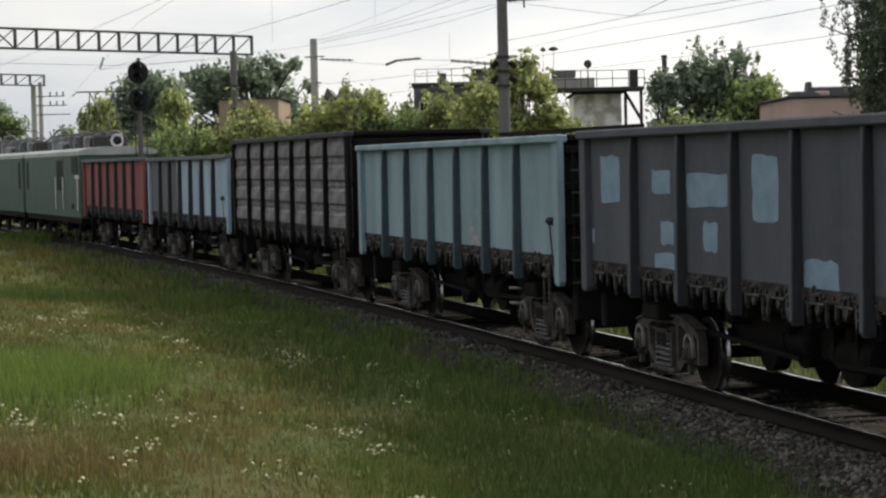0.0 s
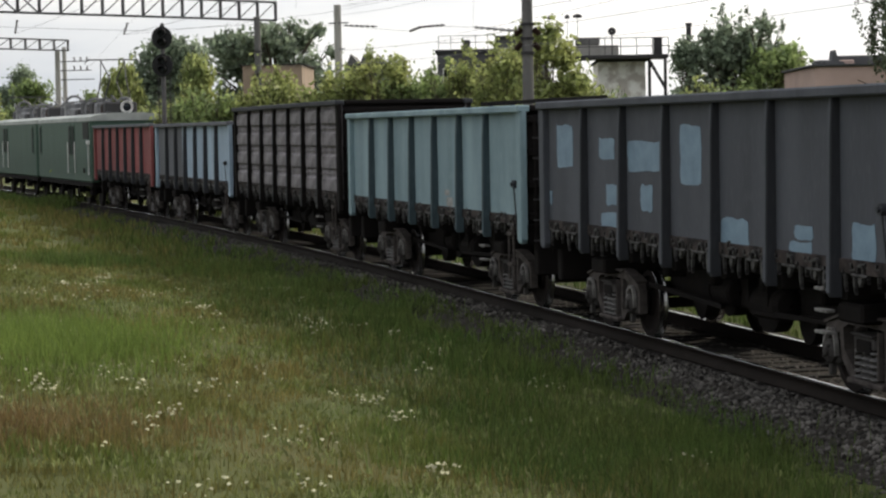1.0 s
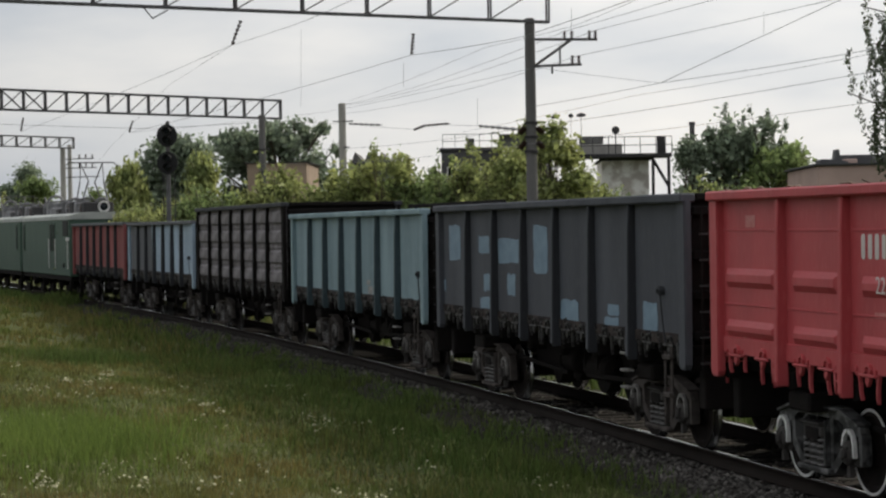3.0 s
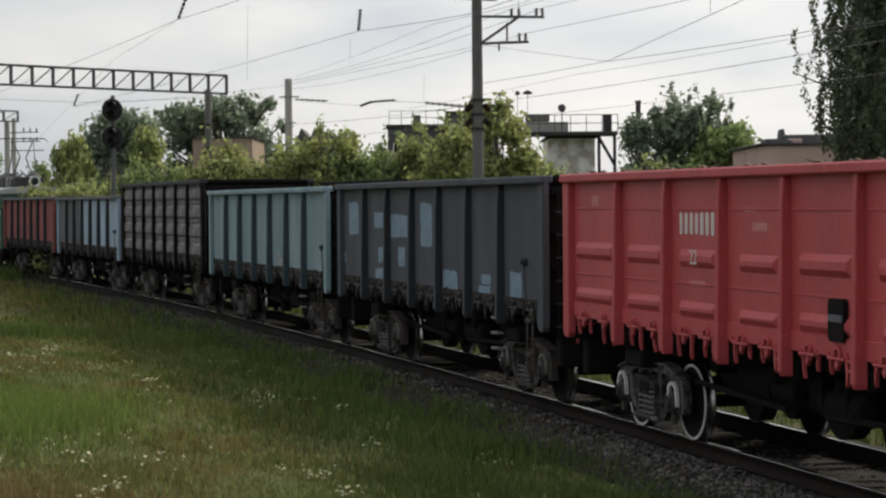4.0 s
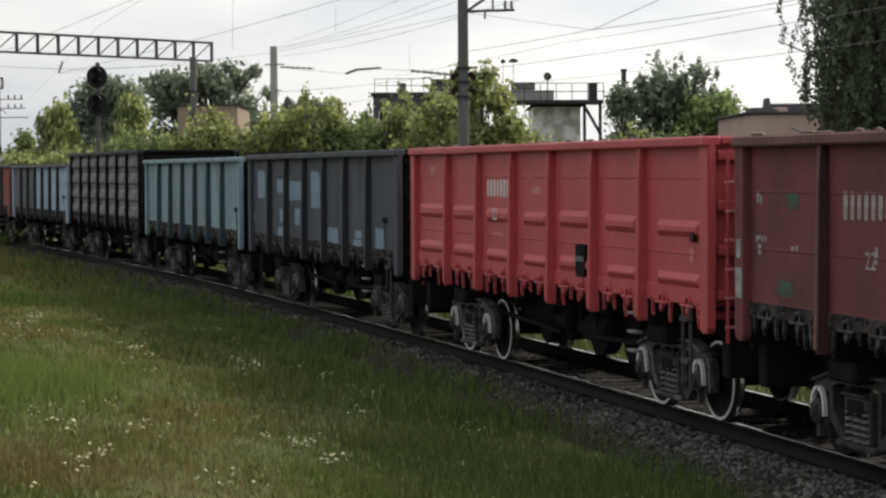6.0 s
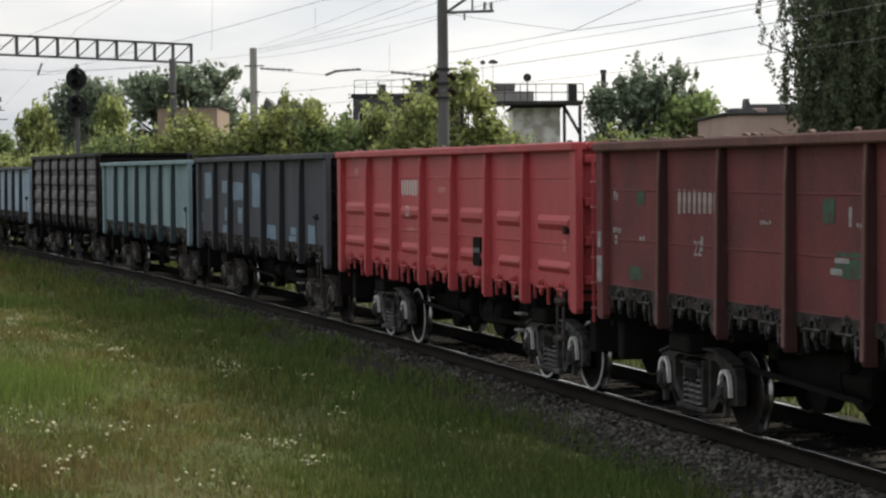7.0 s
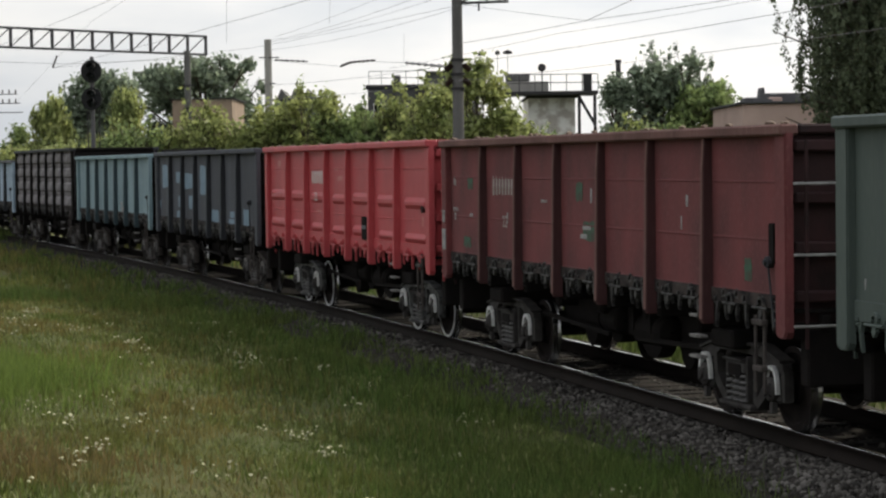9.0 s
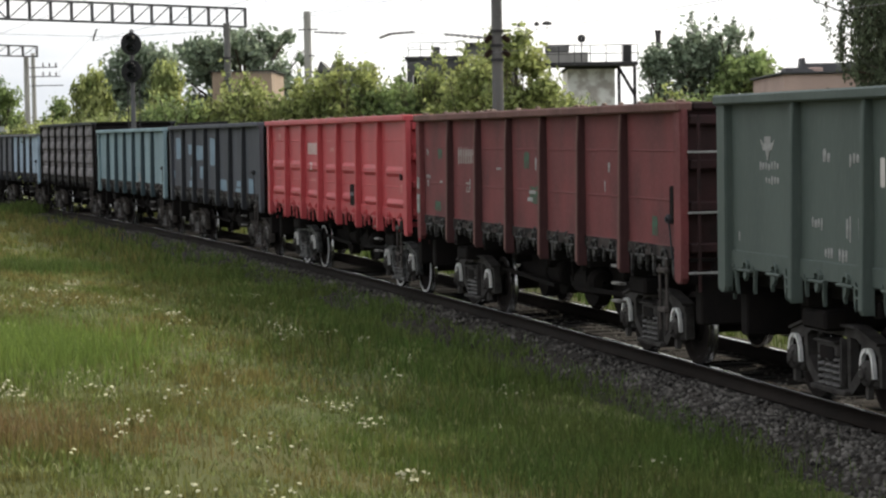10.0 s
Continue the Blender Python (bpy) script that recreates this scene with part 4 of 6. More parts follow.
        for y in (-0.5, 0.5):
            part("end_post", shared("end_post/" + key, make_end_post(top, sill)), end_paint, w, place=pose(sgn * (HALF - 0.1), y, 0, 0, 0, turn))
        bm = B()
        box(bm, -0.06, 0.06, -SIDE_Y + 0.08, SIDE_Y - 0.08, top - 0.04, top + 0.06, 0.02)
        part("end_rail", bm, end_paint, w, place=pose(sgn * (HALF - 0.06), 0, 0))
        lad = part("ladder", shared("ladder/%.2f" % top, make_stile(top)), end_paint, w, place=pose(sgn * (HALF + 0.05), 1.08, 0))
        z = top - (0.54 if rung_gap > 0.5 else 0.45)
        while z > 1.1:
            # a pale rung colour paints the light on rung tops and end-rib edges
            part("rung", shared("rung", make_rung), lit_rungs or M_DARKSTEEL, lad, place=pose(0, 0, z) @ Matrix.Diagonal((1, 1.45 if rung_gap > 0.5 else 1, 1, 1)))
            z -= rung_gap
        part("coupler", shared("coupler", make_coupler), M_RUST, w, place=pose(sgn * (HALF - 0.1), 0, 1.04, 0, 0, turn))
        part("brake_hose", shared("brake_hose", make_hose), M_BLACK, w, place=pose(sgn * (HALF - 0.02), 0, 0, 0, 0, turn))
        bogie(w, sgn * PIVOT, cast, white_rim)
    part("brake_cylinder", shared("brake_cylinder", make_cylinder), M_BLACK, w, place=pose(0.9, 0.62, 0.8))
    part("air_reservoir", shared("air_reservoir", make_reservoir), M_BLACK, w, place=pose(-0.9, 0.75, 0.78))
    for z in (0.72, 0.95, 1.18):
        part("foot_step", shared("foot_step", make_foot_step), M_DABDULL, w, place=pose(px(5, 0.75), SIDE_Y - 0.02, z))
    part("brake_gear", shared("brake_gear", make_handbrake), M_RUST, w, place=pose(-HALF + 0.62, SIDE_Y + 0.04, 0))
    return w


def make_crumb():
    bm = B()
    bmesh.ops.create_icosphere(bm, subdivisions=1, radius=1.0)
    rng = random.Random(9)
    for v in bm.verts:
        v.co *= rng.uniform(0.7, 1.2)
    return bm


def residue(w, top, seed, count):
    """Crumbs of the last load left along the top rail of the near side."""
    rng = random.Random(seed)
    for _ in range(count):
        q = rng.uniform(0.02, 0.055)
        m = Matrix.LocRotScale((rng.uniform(-HALF + 0.1, HALF - 0.1), SIDE_Y + rng.uniform(-0.05, 0.1), top + 0.055 + q * 0.3), None, (q * rng.uniform(0.8, 2.8), q, q * rng.uniform(0.35, 0.8)))
        part("load_crumb", shared("load_crumb", make_crumb), M_DIRT, w, place=m)


def patch(w, name, x, z, wd, hg, mat, label="", r=0.06, t=0.004):
    """A patch of paint on the side that faces the meadow; x counts towards the wagon's far end."""
    part(name, mesh_of(name, make_plate(wd, hg, r, t)()), mat, w, label, place=pose(x, SIDE_Y + 0.001, z))


def brushed(wd, hg, rng):
    """A roughly brushed rectangle with an uneven edge."""
    pts = []
    for (x0, z0), (x1, z1) in (((1, 1), (-1, 1)), ((-1, 1), (-1, -1)), ((-1, -1), (1, -1)), ((1, -1), (1, 1))):
        for k in range(5):
            f = k / 5
            pts.append(((x0 + (x1 - x0) * f) * wd / 2 * (0.95 if k == 0 else 1) + rng.uniform(-0.018, 0.018), (z0 + (z1 - z0) * f) * hg / 2 * (0.95 if k == 0 else 1) + rng.uniform(-0.018, 0.018)))
    return extrude(B(), pts, 0, 0.004)


def number_bars(w, x, z, count, hgt, mat, rng, pitch=0.165):
    """A painted number as plain bars."""
    for i in range(count):
        patch(w, "lettering_bar", x - i * pitch, z, pitch * rng.uniform(0.5, 0.66), hgt * (0.88 + 0.12 * rng.random()), mat, r=0.03)


def digits(w, text, x, z, size, mat, proud=0.004):
    cu = bpy.data.curves.new("digits", "FONT")
    cu.body, cu.size, cu.extrude, cu.align_x = text, size, 0.002, "CENTER"
    ob = bpy.data.objects.new("digits", cu)
    scene.collection.objects.link(ob)
    me = bpy.data.meshes.new_from_object(ob.evaluated_get(bpy.context.evaluated_depsgraph_get()))
    bpy.data.objects.remove(ob)
    part("digits", me, mat, w, "white stencilled digits", place=pose(x, SIDE_Y + proud, z) @ Matrix.Rotation(radians(180), 4, "Z") @ Matrix.Rotation(radians(90), 4, "X"))


def stencil_bars(w, x, z, wd, hg, mat, rng):
    """Writing that cannot be read: a run of small uneven bars filling wd x hg."""
    n = max(1, round(wd / 0.085))
    for k in range(n):
        a = wd / n * rng.uniform(0.4, 0.75)
        patch(w, "lettering_bar", x + wd / 2 - (k + 0.5) * wd / n, z + rng.uniform(-0.12, 0.12) * hg, a, hg * rng.uniform(0.6, 1.0), mat, r=min(0.02, a * 0.4, hg * 0.25))


def lever(w, f, z, mat=M_DARKPOST):
    part("end_door_lever", shared("end_door_lever", make_lever), mat, w, "dark lever of the end door", place=pose(px(6, f), SIDE_Y, z))


def px(i, f):
    """x at the fraction f, from its far end, of panel i, counted from the far end."""
    e = list(reversed(panel_edges()))[i]
    return e[1] + (e[0] - e[1]) * f


def build_wagons():
    rng = random.Random(11)
    ride = []
    # grey-green wagon
    w = gondola(3.26, M_GREEN_GREY, "grey-green steel gondola wagon with faded white stencils", hooks=M_GREEN_GREY, cast=M_DARKCAST)
    bm = extrude(B(), [(-0.16, 0.1), (-0.07, 0.04), (-0.07, 0.13), (0.07, 0.13), (0.07, 0.04), (0.16, 0.1), (0.1, -0.02), (0.05, -0.02), (0.0, -0.14), (-0.05, -0.02), (-0.1, -0.02)], 0, 0.004)
    part("emblem", bm, M_WORN, w, "worn white winged emblem", place=pose(px(0, 0.58), SIDE_Y + 0.001, 2.72) @ Matrix.Diagonal((1.25, 1, 1, 1)))
    for i, f, z, a, b in ((0, 0.6, 2.53, 0.56, 0.1), (0, 0.64, 2.38, 0.4, 0.1), (1, 0.4, 2.64, 0.2, 0.14), (1, 0.78, 2.62, 0.26, 0.14), (1, 0.26, 1.96, 0.3, 0.13), (1, 0.7, 1.96, 0.14, 0.28), (1, 0.86, 1.94, 0.14, 0.28), (1, 0.42, 1.68, 0.22, 0.11), (1, 0.62, 1.67, 0.24, 0.13), (0, 0.95, 2.0, 0.1, 0.2), (0, 0.17, 1.74, 0.07, 0.15)):
        stencil_bars(w, px(i, f), z, a, b, M_WORN, rng)
    number_bars(w, px(2, 0.15), 2.5, 8, 0.31, M_LETTER, rng)
    ride.append(w)
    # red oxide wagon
    w = gondola(3.21, M_OXIDE, "dark red-oxide gondola wagon with rusty planked side and green stencils", "planked", end_paint=M_OXIDEDARK, posts=M_OXIDEPOST, cast=M_DARKCAST, lit_rungs=M_WORN, rung_gap=0.72, faces=M_OXIDEFACE, rail_paint=M_OXIDEFACE)
    patch(w, "corner_mark", HALF - 0.13, 1.72, 0.16, 0.32, M_WORN, "white mark on the corner post", r=0.02, t=0.105)
    patch(w, "corner_mark", HALF - 0.13, 2.08, 0.1, 0.2, M_WORN, r=0.04, t=0.105)
    for i, f, z, a, b in ((0, 0.18, 2.62, 0.16, 0.16), (0, 0.2, 2.2, 0.3, 0.08), (0, 0.18, 2.08, 0.12, 0.16), (0, 0.62, 2.12, 0.2, 0.1), (1, 0.62, 2.12, 0.12, 0.2), (2, 0.6, 2.38, 0.3, 0.05), (3, 0.72, 2.5, 0.09, 0.22), (3, 0.85, 2.4, 0.22, 0.05), (5, 0.6, 2.45, 0.1, 0.14), (5, 0.5, 2.2, 0.06, 0.16)):
        stencil_bars(w, px(i, f), z, a, b, M_WORN, rng)
    for i, f, z, a, b in ((0, 0.6, 2.6, 0.3, 0.22), (0, 0.5, 1.7, 0.45, 0.2), (3, 0.45, 2.52, 0.28, 0.3), (3, 0.72, 2.02, 0.72, 0.3), (6, 0.5, 1.75, 0.2, 0.3)):
        part("green_stencil", brushed(a * 0.9, b * 0.8, rng), M_GREEN_MARK, w, "faded green stencil patch", place=pose(px(i, f), SIDE_Y + 0.001, z))
    patch(w, "stencil", px(3, 0.62), 2.06, 0.32, 0.05, M_WORN, r=0.02, t=0.008)
    patch(w, "stencil", px(3, 0.55), 1.95, 0.26, 0.06, M_WORN, r=0.02, t=0.008)
    number_bars(w, px(1, 0.24), 2.57, 8, 0.28, M_FADED, rng, 0.15)
    digits(w, "22", px(1, 0.55), 1.98, 0.24, M_FADED, 0.004)
    patch(w, "lever_slot", px(6, 0.82), 2.05, 0.12, 0.42, M_BLACK, "dark slot of the end-door lever", r=0.03, t=0.03)
    lever(w, 0.8, 1.86)
    residue(w, 3.21, 5, 34)
    ride.append(w)
    # bright red wagon
    w = gondola(3.23, M_RED, "bright red gondola wagon with pressed ribs and white number", "pressed", hooks=M_RED, cast=M_GREYCAST, white_rim=True, lit_rungs=M_PINKSTENCIL)
    number_bars(w, px(2, 0.21), 2.66, 8, 0.27, M_LETTER, rng)
    digits(w, "22", px(2, 0.52), 2.2, 0.24, M_LETTER, 0.066)
    for i, f, z, a, b in ((0, 0.5, 2.93, 0.3, 0.14), (0, 0.4, 1.62, 0.1, 0.12), (2, 0.5, 1.98, 0.5, 0.06), (3, 0.4, 2.82, 0.3, 0.05), (3, 0.55, 2.64, 0.42, 0.09), (6, 0.72, 1.95, 0.12, 0.16), (6, 0.7, 1.66, 0.1, 0.1)):
        patch(w, "stencil", px(i, f), z, a, b, M_PINKSTENCIL, r=0.02)
    patch(w, "black_panel", px(4, 0.7), 1.75, 0.36, 0.42, M_BLACK, "black stencil panel with a grey bar", r=0.06, t=0.058)
    patch(w, "grey_bar", px(4, 0.7), 1.77, 0.32, 0.07, M_SLATE, r=0.02, t=0.066)
    patch(w, "lever_boss", px(6, 0.78), 2.16, 0.12, 0.12, M_OXIDEDARK, "dark boss of the end door", r=0.055, t=0.06)
    ride.append(w)
    residue(w, 3.23, 6, 26)
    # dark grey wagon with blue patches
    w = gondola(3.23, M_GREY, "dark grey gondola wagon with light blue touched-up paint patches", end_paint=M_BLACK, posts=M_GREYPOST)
    for i, f, z, a, b in ((0, 0.47, 2.63, 0.8, 0.62), (1, 0.53, 2.6, 0.66, 0.3), (2, 0.44, 2.51, 1.34, 0.4), (3, 0.46, 2.55, 0.74, 0.73), (1, 0.64, 1.97, 0.46, 0.28), (2, 0.49, 1.97, 0.46, 0.35), (1, 0.58, 1.63, 0.74, 0.2), (4, 0.3, 1.65, 0.86, 0.34), (5, 0.47, 1.74, 0.5, 0.13), (5, 0.42, 1.58, 0.62, 0.13), (6, 0.3, 1.7, 0.56, 0.4), (0, 0.1, 1.86, 0.12, 0.2)):
        part("paint_patch", brushed(a, b, rng), M_PATCH, w, "light blue paint patch", place=pose(px(i, f), SIDE_Y + 0.001, z))
    lever(w, 0.55, 2.06)
    ride.append(w)
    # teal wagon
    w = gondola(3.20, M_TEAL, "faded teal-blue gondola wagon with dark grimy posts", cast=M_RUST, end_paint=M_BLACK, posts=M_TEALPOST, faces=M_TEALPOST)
    patch(w, "stencil", px(4, 0.4), 1.78, 0.34, 0.1, M_WORN, r=0.04)
    patch(w, "stencil", px(4, 0.5), 1.62, 0.44, 0.16, M_WORN, r=0.04)
    lever(w, 0.78, 2.02)
    bm = B()
    box(bm, -2.0, HALF - 0.2, -0.04, 0.04, 0.12, 0.2, 0.01)
    for x in (-1.6, 0.3, 2.2, 4.0, 5.6):
        box(bm, x - 0.06, x + 0.06, -0.03, 0.03, -0.1, 0.14, 0.01)
    part("raised_board", bm, M_BLACK, w, "dark raised rail over the far side", place=pose(0, -SIDE_Y, 3.26))
    ride.append(w)
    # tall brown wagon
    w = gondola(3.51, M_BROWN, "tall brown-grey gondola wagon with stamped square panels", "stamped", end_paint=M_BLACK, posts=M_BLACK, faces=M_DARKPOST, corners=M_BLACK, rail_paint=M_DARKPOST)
    ride.append(w)
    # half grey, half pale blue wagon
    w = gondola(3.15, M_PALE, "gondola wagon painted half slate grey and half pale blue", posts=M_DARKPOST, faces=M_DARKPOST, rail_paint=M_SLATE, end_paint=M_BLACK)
    bm = B()
    box(bm, px(2, 0.55), HALF - 0.2, 0.0, 0.006, SILL + 0.08, 3.1)
    part("grey_half", bm, M_SLATE, w, "slate grey painted half of the side", place=pose(0, SIDE_Y + 0.002, 0))
    lever(w, 0.6, 2.04)
    ride.append(w)
    w = gondola(3.19, M_BRICK_RED, "dull red gondola wagon with dark grimy posts", end_paint=M_BLACK, posts=M_DARKPOST, faces=M_DARKPOST, rail_paint=M_SLATE)
    ride.append(w)
    for i, w in enumerate(ride):
        RIDING.append((w, PITCH * i + SLACK[i], PIVOT))


# ---- electric locomotive: two close-coupled sections ----
LOCO_HALF = 7.3


def loco_section(front, label):
    """One section; its cab is at the end given by front (+1 far, -1 near)."""
    w = thing("electric_locomotive", label, "locomotive", group="sections of the locomotive")
    hl, hw = LOCO_HALF, 1.52
    bm = B()
    box(bm, -hl, hl, -hw, hw, 0.98, 3.5, 0.05)
    body = part("body", bm, M_LOCO, w)
    bm = B()
    ring = [(-hw - 0.03, 3.44), (-hw - 0.02, 3.6), (-1.2, 3.7), (-0.6, 3.76), (0.6, 3.76), (1.2, 3.7), (hw + 0.02, 3.6), (hw + 0.03, 3.44)]
    a = [bm.verts.new((-hl - 0.05, y, z)) for y, z in ring]
    b = [bm.verts.new((hl + 0.05, y, z)) for y, z in ring]
    bm.faces.new(a)
    bm.faces.new(b)
    for i in range(len(ring)):
        bm.faces.new((a[i], a[(i + 1) % len(ring)], b[(i + 1) % len(ring)], b[i]))
    bmesh.ops.recalc_face_normals(bm, faces=bm.faces)
    part("roof", bm, M_LOCO_ROOF, w, "pale grey-green curved roof")
    bm = B()
    box(bm, -hl + 0.1, hl - 0.1, -hw + 0.06, hw - 0.06, 0.8, 0.98)
    part("underframe", bm, M_BLACK, w)
    for sgn in (-1, 1):
        turn = 0 if sgn > 0 else 180
        y = sgn * (hw + 0.002)
        for q in range(9):
            bm = B()
            box(bm, -hl + 0.06, hl - 0.06, -0.01, 0.014, 1.2 + q * 0.1, 1.225 + q * 0.1)
            part("body_rib", bm, M_LOCO, w, place=pose(0, y, 0, 0, 0, turn))
        for x in (front * (hl - 4.25), front * (hl - 5.1), -front * (hl - 0.9)):
            wide = 0.25 if x * front > 0 else 0.16
            bm = B()
            box(bm, x - wide - 0.06, x + wide + 0.06, -0.01, 0.03, 2.0, 3.32, 0.01)
            frm = part("door_frame", bm, M_LOCO, w, place=pose(0, y, 0))
            bm = B()
            box(bm, x - wide, x + wide, -0.045, 0.045, 2.08, 3.26, 0.015)
            part("door_window", bm, M_GLASS, frm, place=pose(0, 0, 0))
        bm = B()
        box(bm, front * (hl - 1.05) - 0.7, front * (hl - 1.05) + 0.7, -0.01, 0.025, 2.72, 3.4, 0.02)
        part("cab_window", bm, M_GLASS, w, place=pose(0, y, 0))
        for x in (front * (hl - 0.25), front * (hl - 3.75), front * (hl - 5.6)):
            part("handrail", rod(B(), (x, 0.05, 1.3), (x, 0.05, 2.6), 0.025, seg=6), M_RIMWHITE, w, "pale handrail", place=pose(0, y, 0, 0, 0, 0))
        bm = B()
        box(bm, front * (hl - 0.5) - 0.4, front * (hl - 0.5) + 0.4, -0.01, 0.04, 2.52, 2.66, 0.02)
        part("window_sill", bm, M_RIMWHITE, w, "worn white sill under the cab window", place=pose(0, y, 0))
        bm = B()
        box(bm, front * (hl - 1.6) - 0.2, front * (hl - 1.6) + 0.2, -0.01, 0.03, 1.35, 1.55, 0.02)
        part("socket_cover", bm, M_BLACK, w, place=pose(0, y, 0))
    x = front * (hl + 0.002)
    for y in (-0.72, 0.72):
        bm = B()
        box(bm, -0.01, 0.03, y - 0.55, y + 0.55, 2.55, 3.25, 0.02)
        part("windscreen", bm, M_GLASS, w, place=pose(x, 0, 0, 0, 0, 0 if front > 0 else 180))
    bm = B()
    lathe(bm, [(0.04, -0.2 * front), (0.22, -0.18 * front), (0.26, 0.12 * front), (0.25, 0.16 * front), (0.18, 0.15 * front), (0.17, 0.1 * front)], 18, "X", (front * (hl - 0.2), 0, 3.98))
    part("headlight", bm, M_RIMWHITE, w, "round roof headlight")
    bm = B()
    lathe(bm, [(0.01, 0), (0.165, 0.0), (0.165, 0.02 * front), (0.01, 0.04 * front)], 18, "X", (front * (hl - 0.09), 0, 3.98))
    part("lens", bm, M_LENS, w)
    for y in (-1.05, 1.05):
        bm = B()
        lathe(bm, [(0.03, -0.05), (0.13, 0.0), (0.13, 0.06), (0.03, 0.08)], 12, "X", (front * (hl + 0.02), y, 1.75))
        part("buffer_light", bm, M_CREAM, w)
    # roof gear: insulators, cooling coils, reservoirs, raised current collector
    rng = random.Random(5)
    for k in range(9):
        bm = B()
        prof = [(0.03, 0.0)]
        for q in range(5):
            prof += [(0.09, 0.03 + q * 0.07), (0.045, 0.07 + q * 0.07)]
        prof.append((0.03, 0.42))
        lathe(bm, prof, 10, "Z", (-5.5 + k * 1.3 + rng.uniform(-0.2, 0.2), rng.choice((-0.7, 0.0, 0.7)), 3.7))
        part("insulator", bm, M_PORCELAIN, w)
    for k in range(4):
        cx, rr = -5.2 + k * 3.1 + rng.uniform(-0.4, 0.4), rng.uniform(0.2, 0.38)
        bm = lathe(B(), [(rr + 0.06 * math.cos(q * 0.785), 0.06 * math.sin(q * 0.785)) for q in range(8)], 18, "Y", (0, 0, 0), ring=True)
        part("choke_coil", bm, M_ROOFGEAR, w, "light grey coil on the roof", place=pose(cx, rng.uniform(-0.3, 0.9), 3.72 + rr + rng.uniform(0, 0.25), rng.uniform(-25, 25), 0, rng.uniform(20, 80)))
    for k in range(7):
        x0 = -6.0 + k * 1.7
        bm = B()
        rod(bm, (x0, rng.uniform(-0.7, 0.9), rng.uniform(3.75, 4.5)), (x0 + rng.uniform(0.8, 2.0), rng.uniform(-0.7, 0.9), rng.uniform(3.9, 4.7)), rng.uniform(0.035, 0.06), seg=6)
        part("roof_cable", bm, rng.choice((M_ROOFGEAR, M_DARKSTEEL)), w)
    for k in range(9):
        x0, hh = -5.9 + k * 1.4 + rng.uniform(-0.4, 0.4), rng.uniform(0.25, 0.7)
        bm = B()
        box(bm, x0 - rng.uniform(0.3, 0.6), x0 + rng.uniform(0.3, 0.6), -0.55, 0.75, 3.68, 3.72 + hh, 0.07)
        part("resistor_hood", bm, rng.choice((M_ROOFGEAR, M_DARKSTEEL, M_GREYWALL)), w)
    bm = B()
    rod(bm, (-6.2, 0.55, 4.35), (6.0, 0.55, 4.35), 0.03, seg=6)
    part("roof_busbar", bm, M_GALV, w)
    cx = front * 4.2
    up = 1.65 if front < 0 else 0.55
    head = part("pantograph", bar(B(), (cx, -1.0, 4.32 + up), (cx, 1.0, 4.32 + up), 0.16, 0.05), M_GALV, w, "grey pantograph")
    for y in (-0.55, 0.55):
        knee = 4.3 + up * 0.5
        for a, b, t in (((cx - 0.9, y, 4.3), (cx + 0.9, y, 4.3), 0.06), ((cx - 0.8, y, 4.3), (cx - 1.15, y * 0.6, knee), 0.045), ((cx + 0.8, y, 4.3), (cx + 1.15, y * 0.6, knee), 0.045), ((cx - 1.15, y * 0.6, knee), (cx, y * 0.9, 4.3 + up), 0.04), ((cx + 1.15, y * 0.6, knee), (cx, y * 0.9, 4.3 + up), 0.04)):
            part("pantograph_arm", bar(B(), a, b, t, t), M_GALV, head)
    for sgn in (-1, 1):
        part("horn", rod(B(), (cx, sgn * 1.0, 4.32 + up), (cx, sgn * 1.18, 4.16 + up), 0.02, seg=6), M_GALV, head)
    for x0 in (-3.9, 3.9):
        bm = B()
        for sgn in (-1, 1):
            extrude(bm, [(-2.3, 0.75), (-2.3, 0.98), (2.3, 0.98), (2.3, 0.75), (1.9, 0.62), (1.2, 0.62), (0.9, 0.82), (-0.9, 0.82), (-1.2, 0.62), (-1.9, 0.62)], sgn * 1.1 - 0.06, sgn * 1.1 + 0.06)
            for k in (-1.55, 1.55):
                box(bm, k - 0.2, k + 0.2, sgn * 1.1 - 0.1, sgn * 1.1 + 0.14, 0.42, 0.8, 0.03)
        part("bogie_frame", bm, M_BLACK, w, place=pose(x0, 0, 0))
        for k in (-1.55, 1.55):
            bm = B()
            for sgn in (-1, 1):
                lathe(bm, [(0.1, sgn * 0.7), (0.6, sgn * 0.72), (0.63, sgn * 0.735), (0.605, sgn * 0.76), (0.6, sgn * 0.85), (0.5, sgn * 0.855), (0.1, sgn * 0.8)], 28, "Y")
            rod(bm, (0, -1.0, 0), (0, 1.0, 0), 0.09)
            ws = part("wheelset", bm, M_WHEEL, w, place=pose(x0 + k, 0, 0.6))
            TURNING.append((ws, x0 + k, 0.6))
    return w


def build_train():
    build_wagons()
    first = PITCH * 7 + PITCH / 2 + LOCO_HALF + 0.6
    RIDING.append((loco_section(-1, "dark green electric locomotive section with cab and raised pantograph"), first, 3.9))
    RIDING.append((loco_section(1, "dark green electric locomotive section with lowered pantograph"), first + 2 * LOCO_HALF + 0.7, 3.9))


build_train()


# ---- overhead line: portals, poles, wires ----
def gz(x, y):
    return float(ground_z(np.array([x]), np.array([y]))[0])


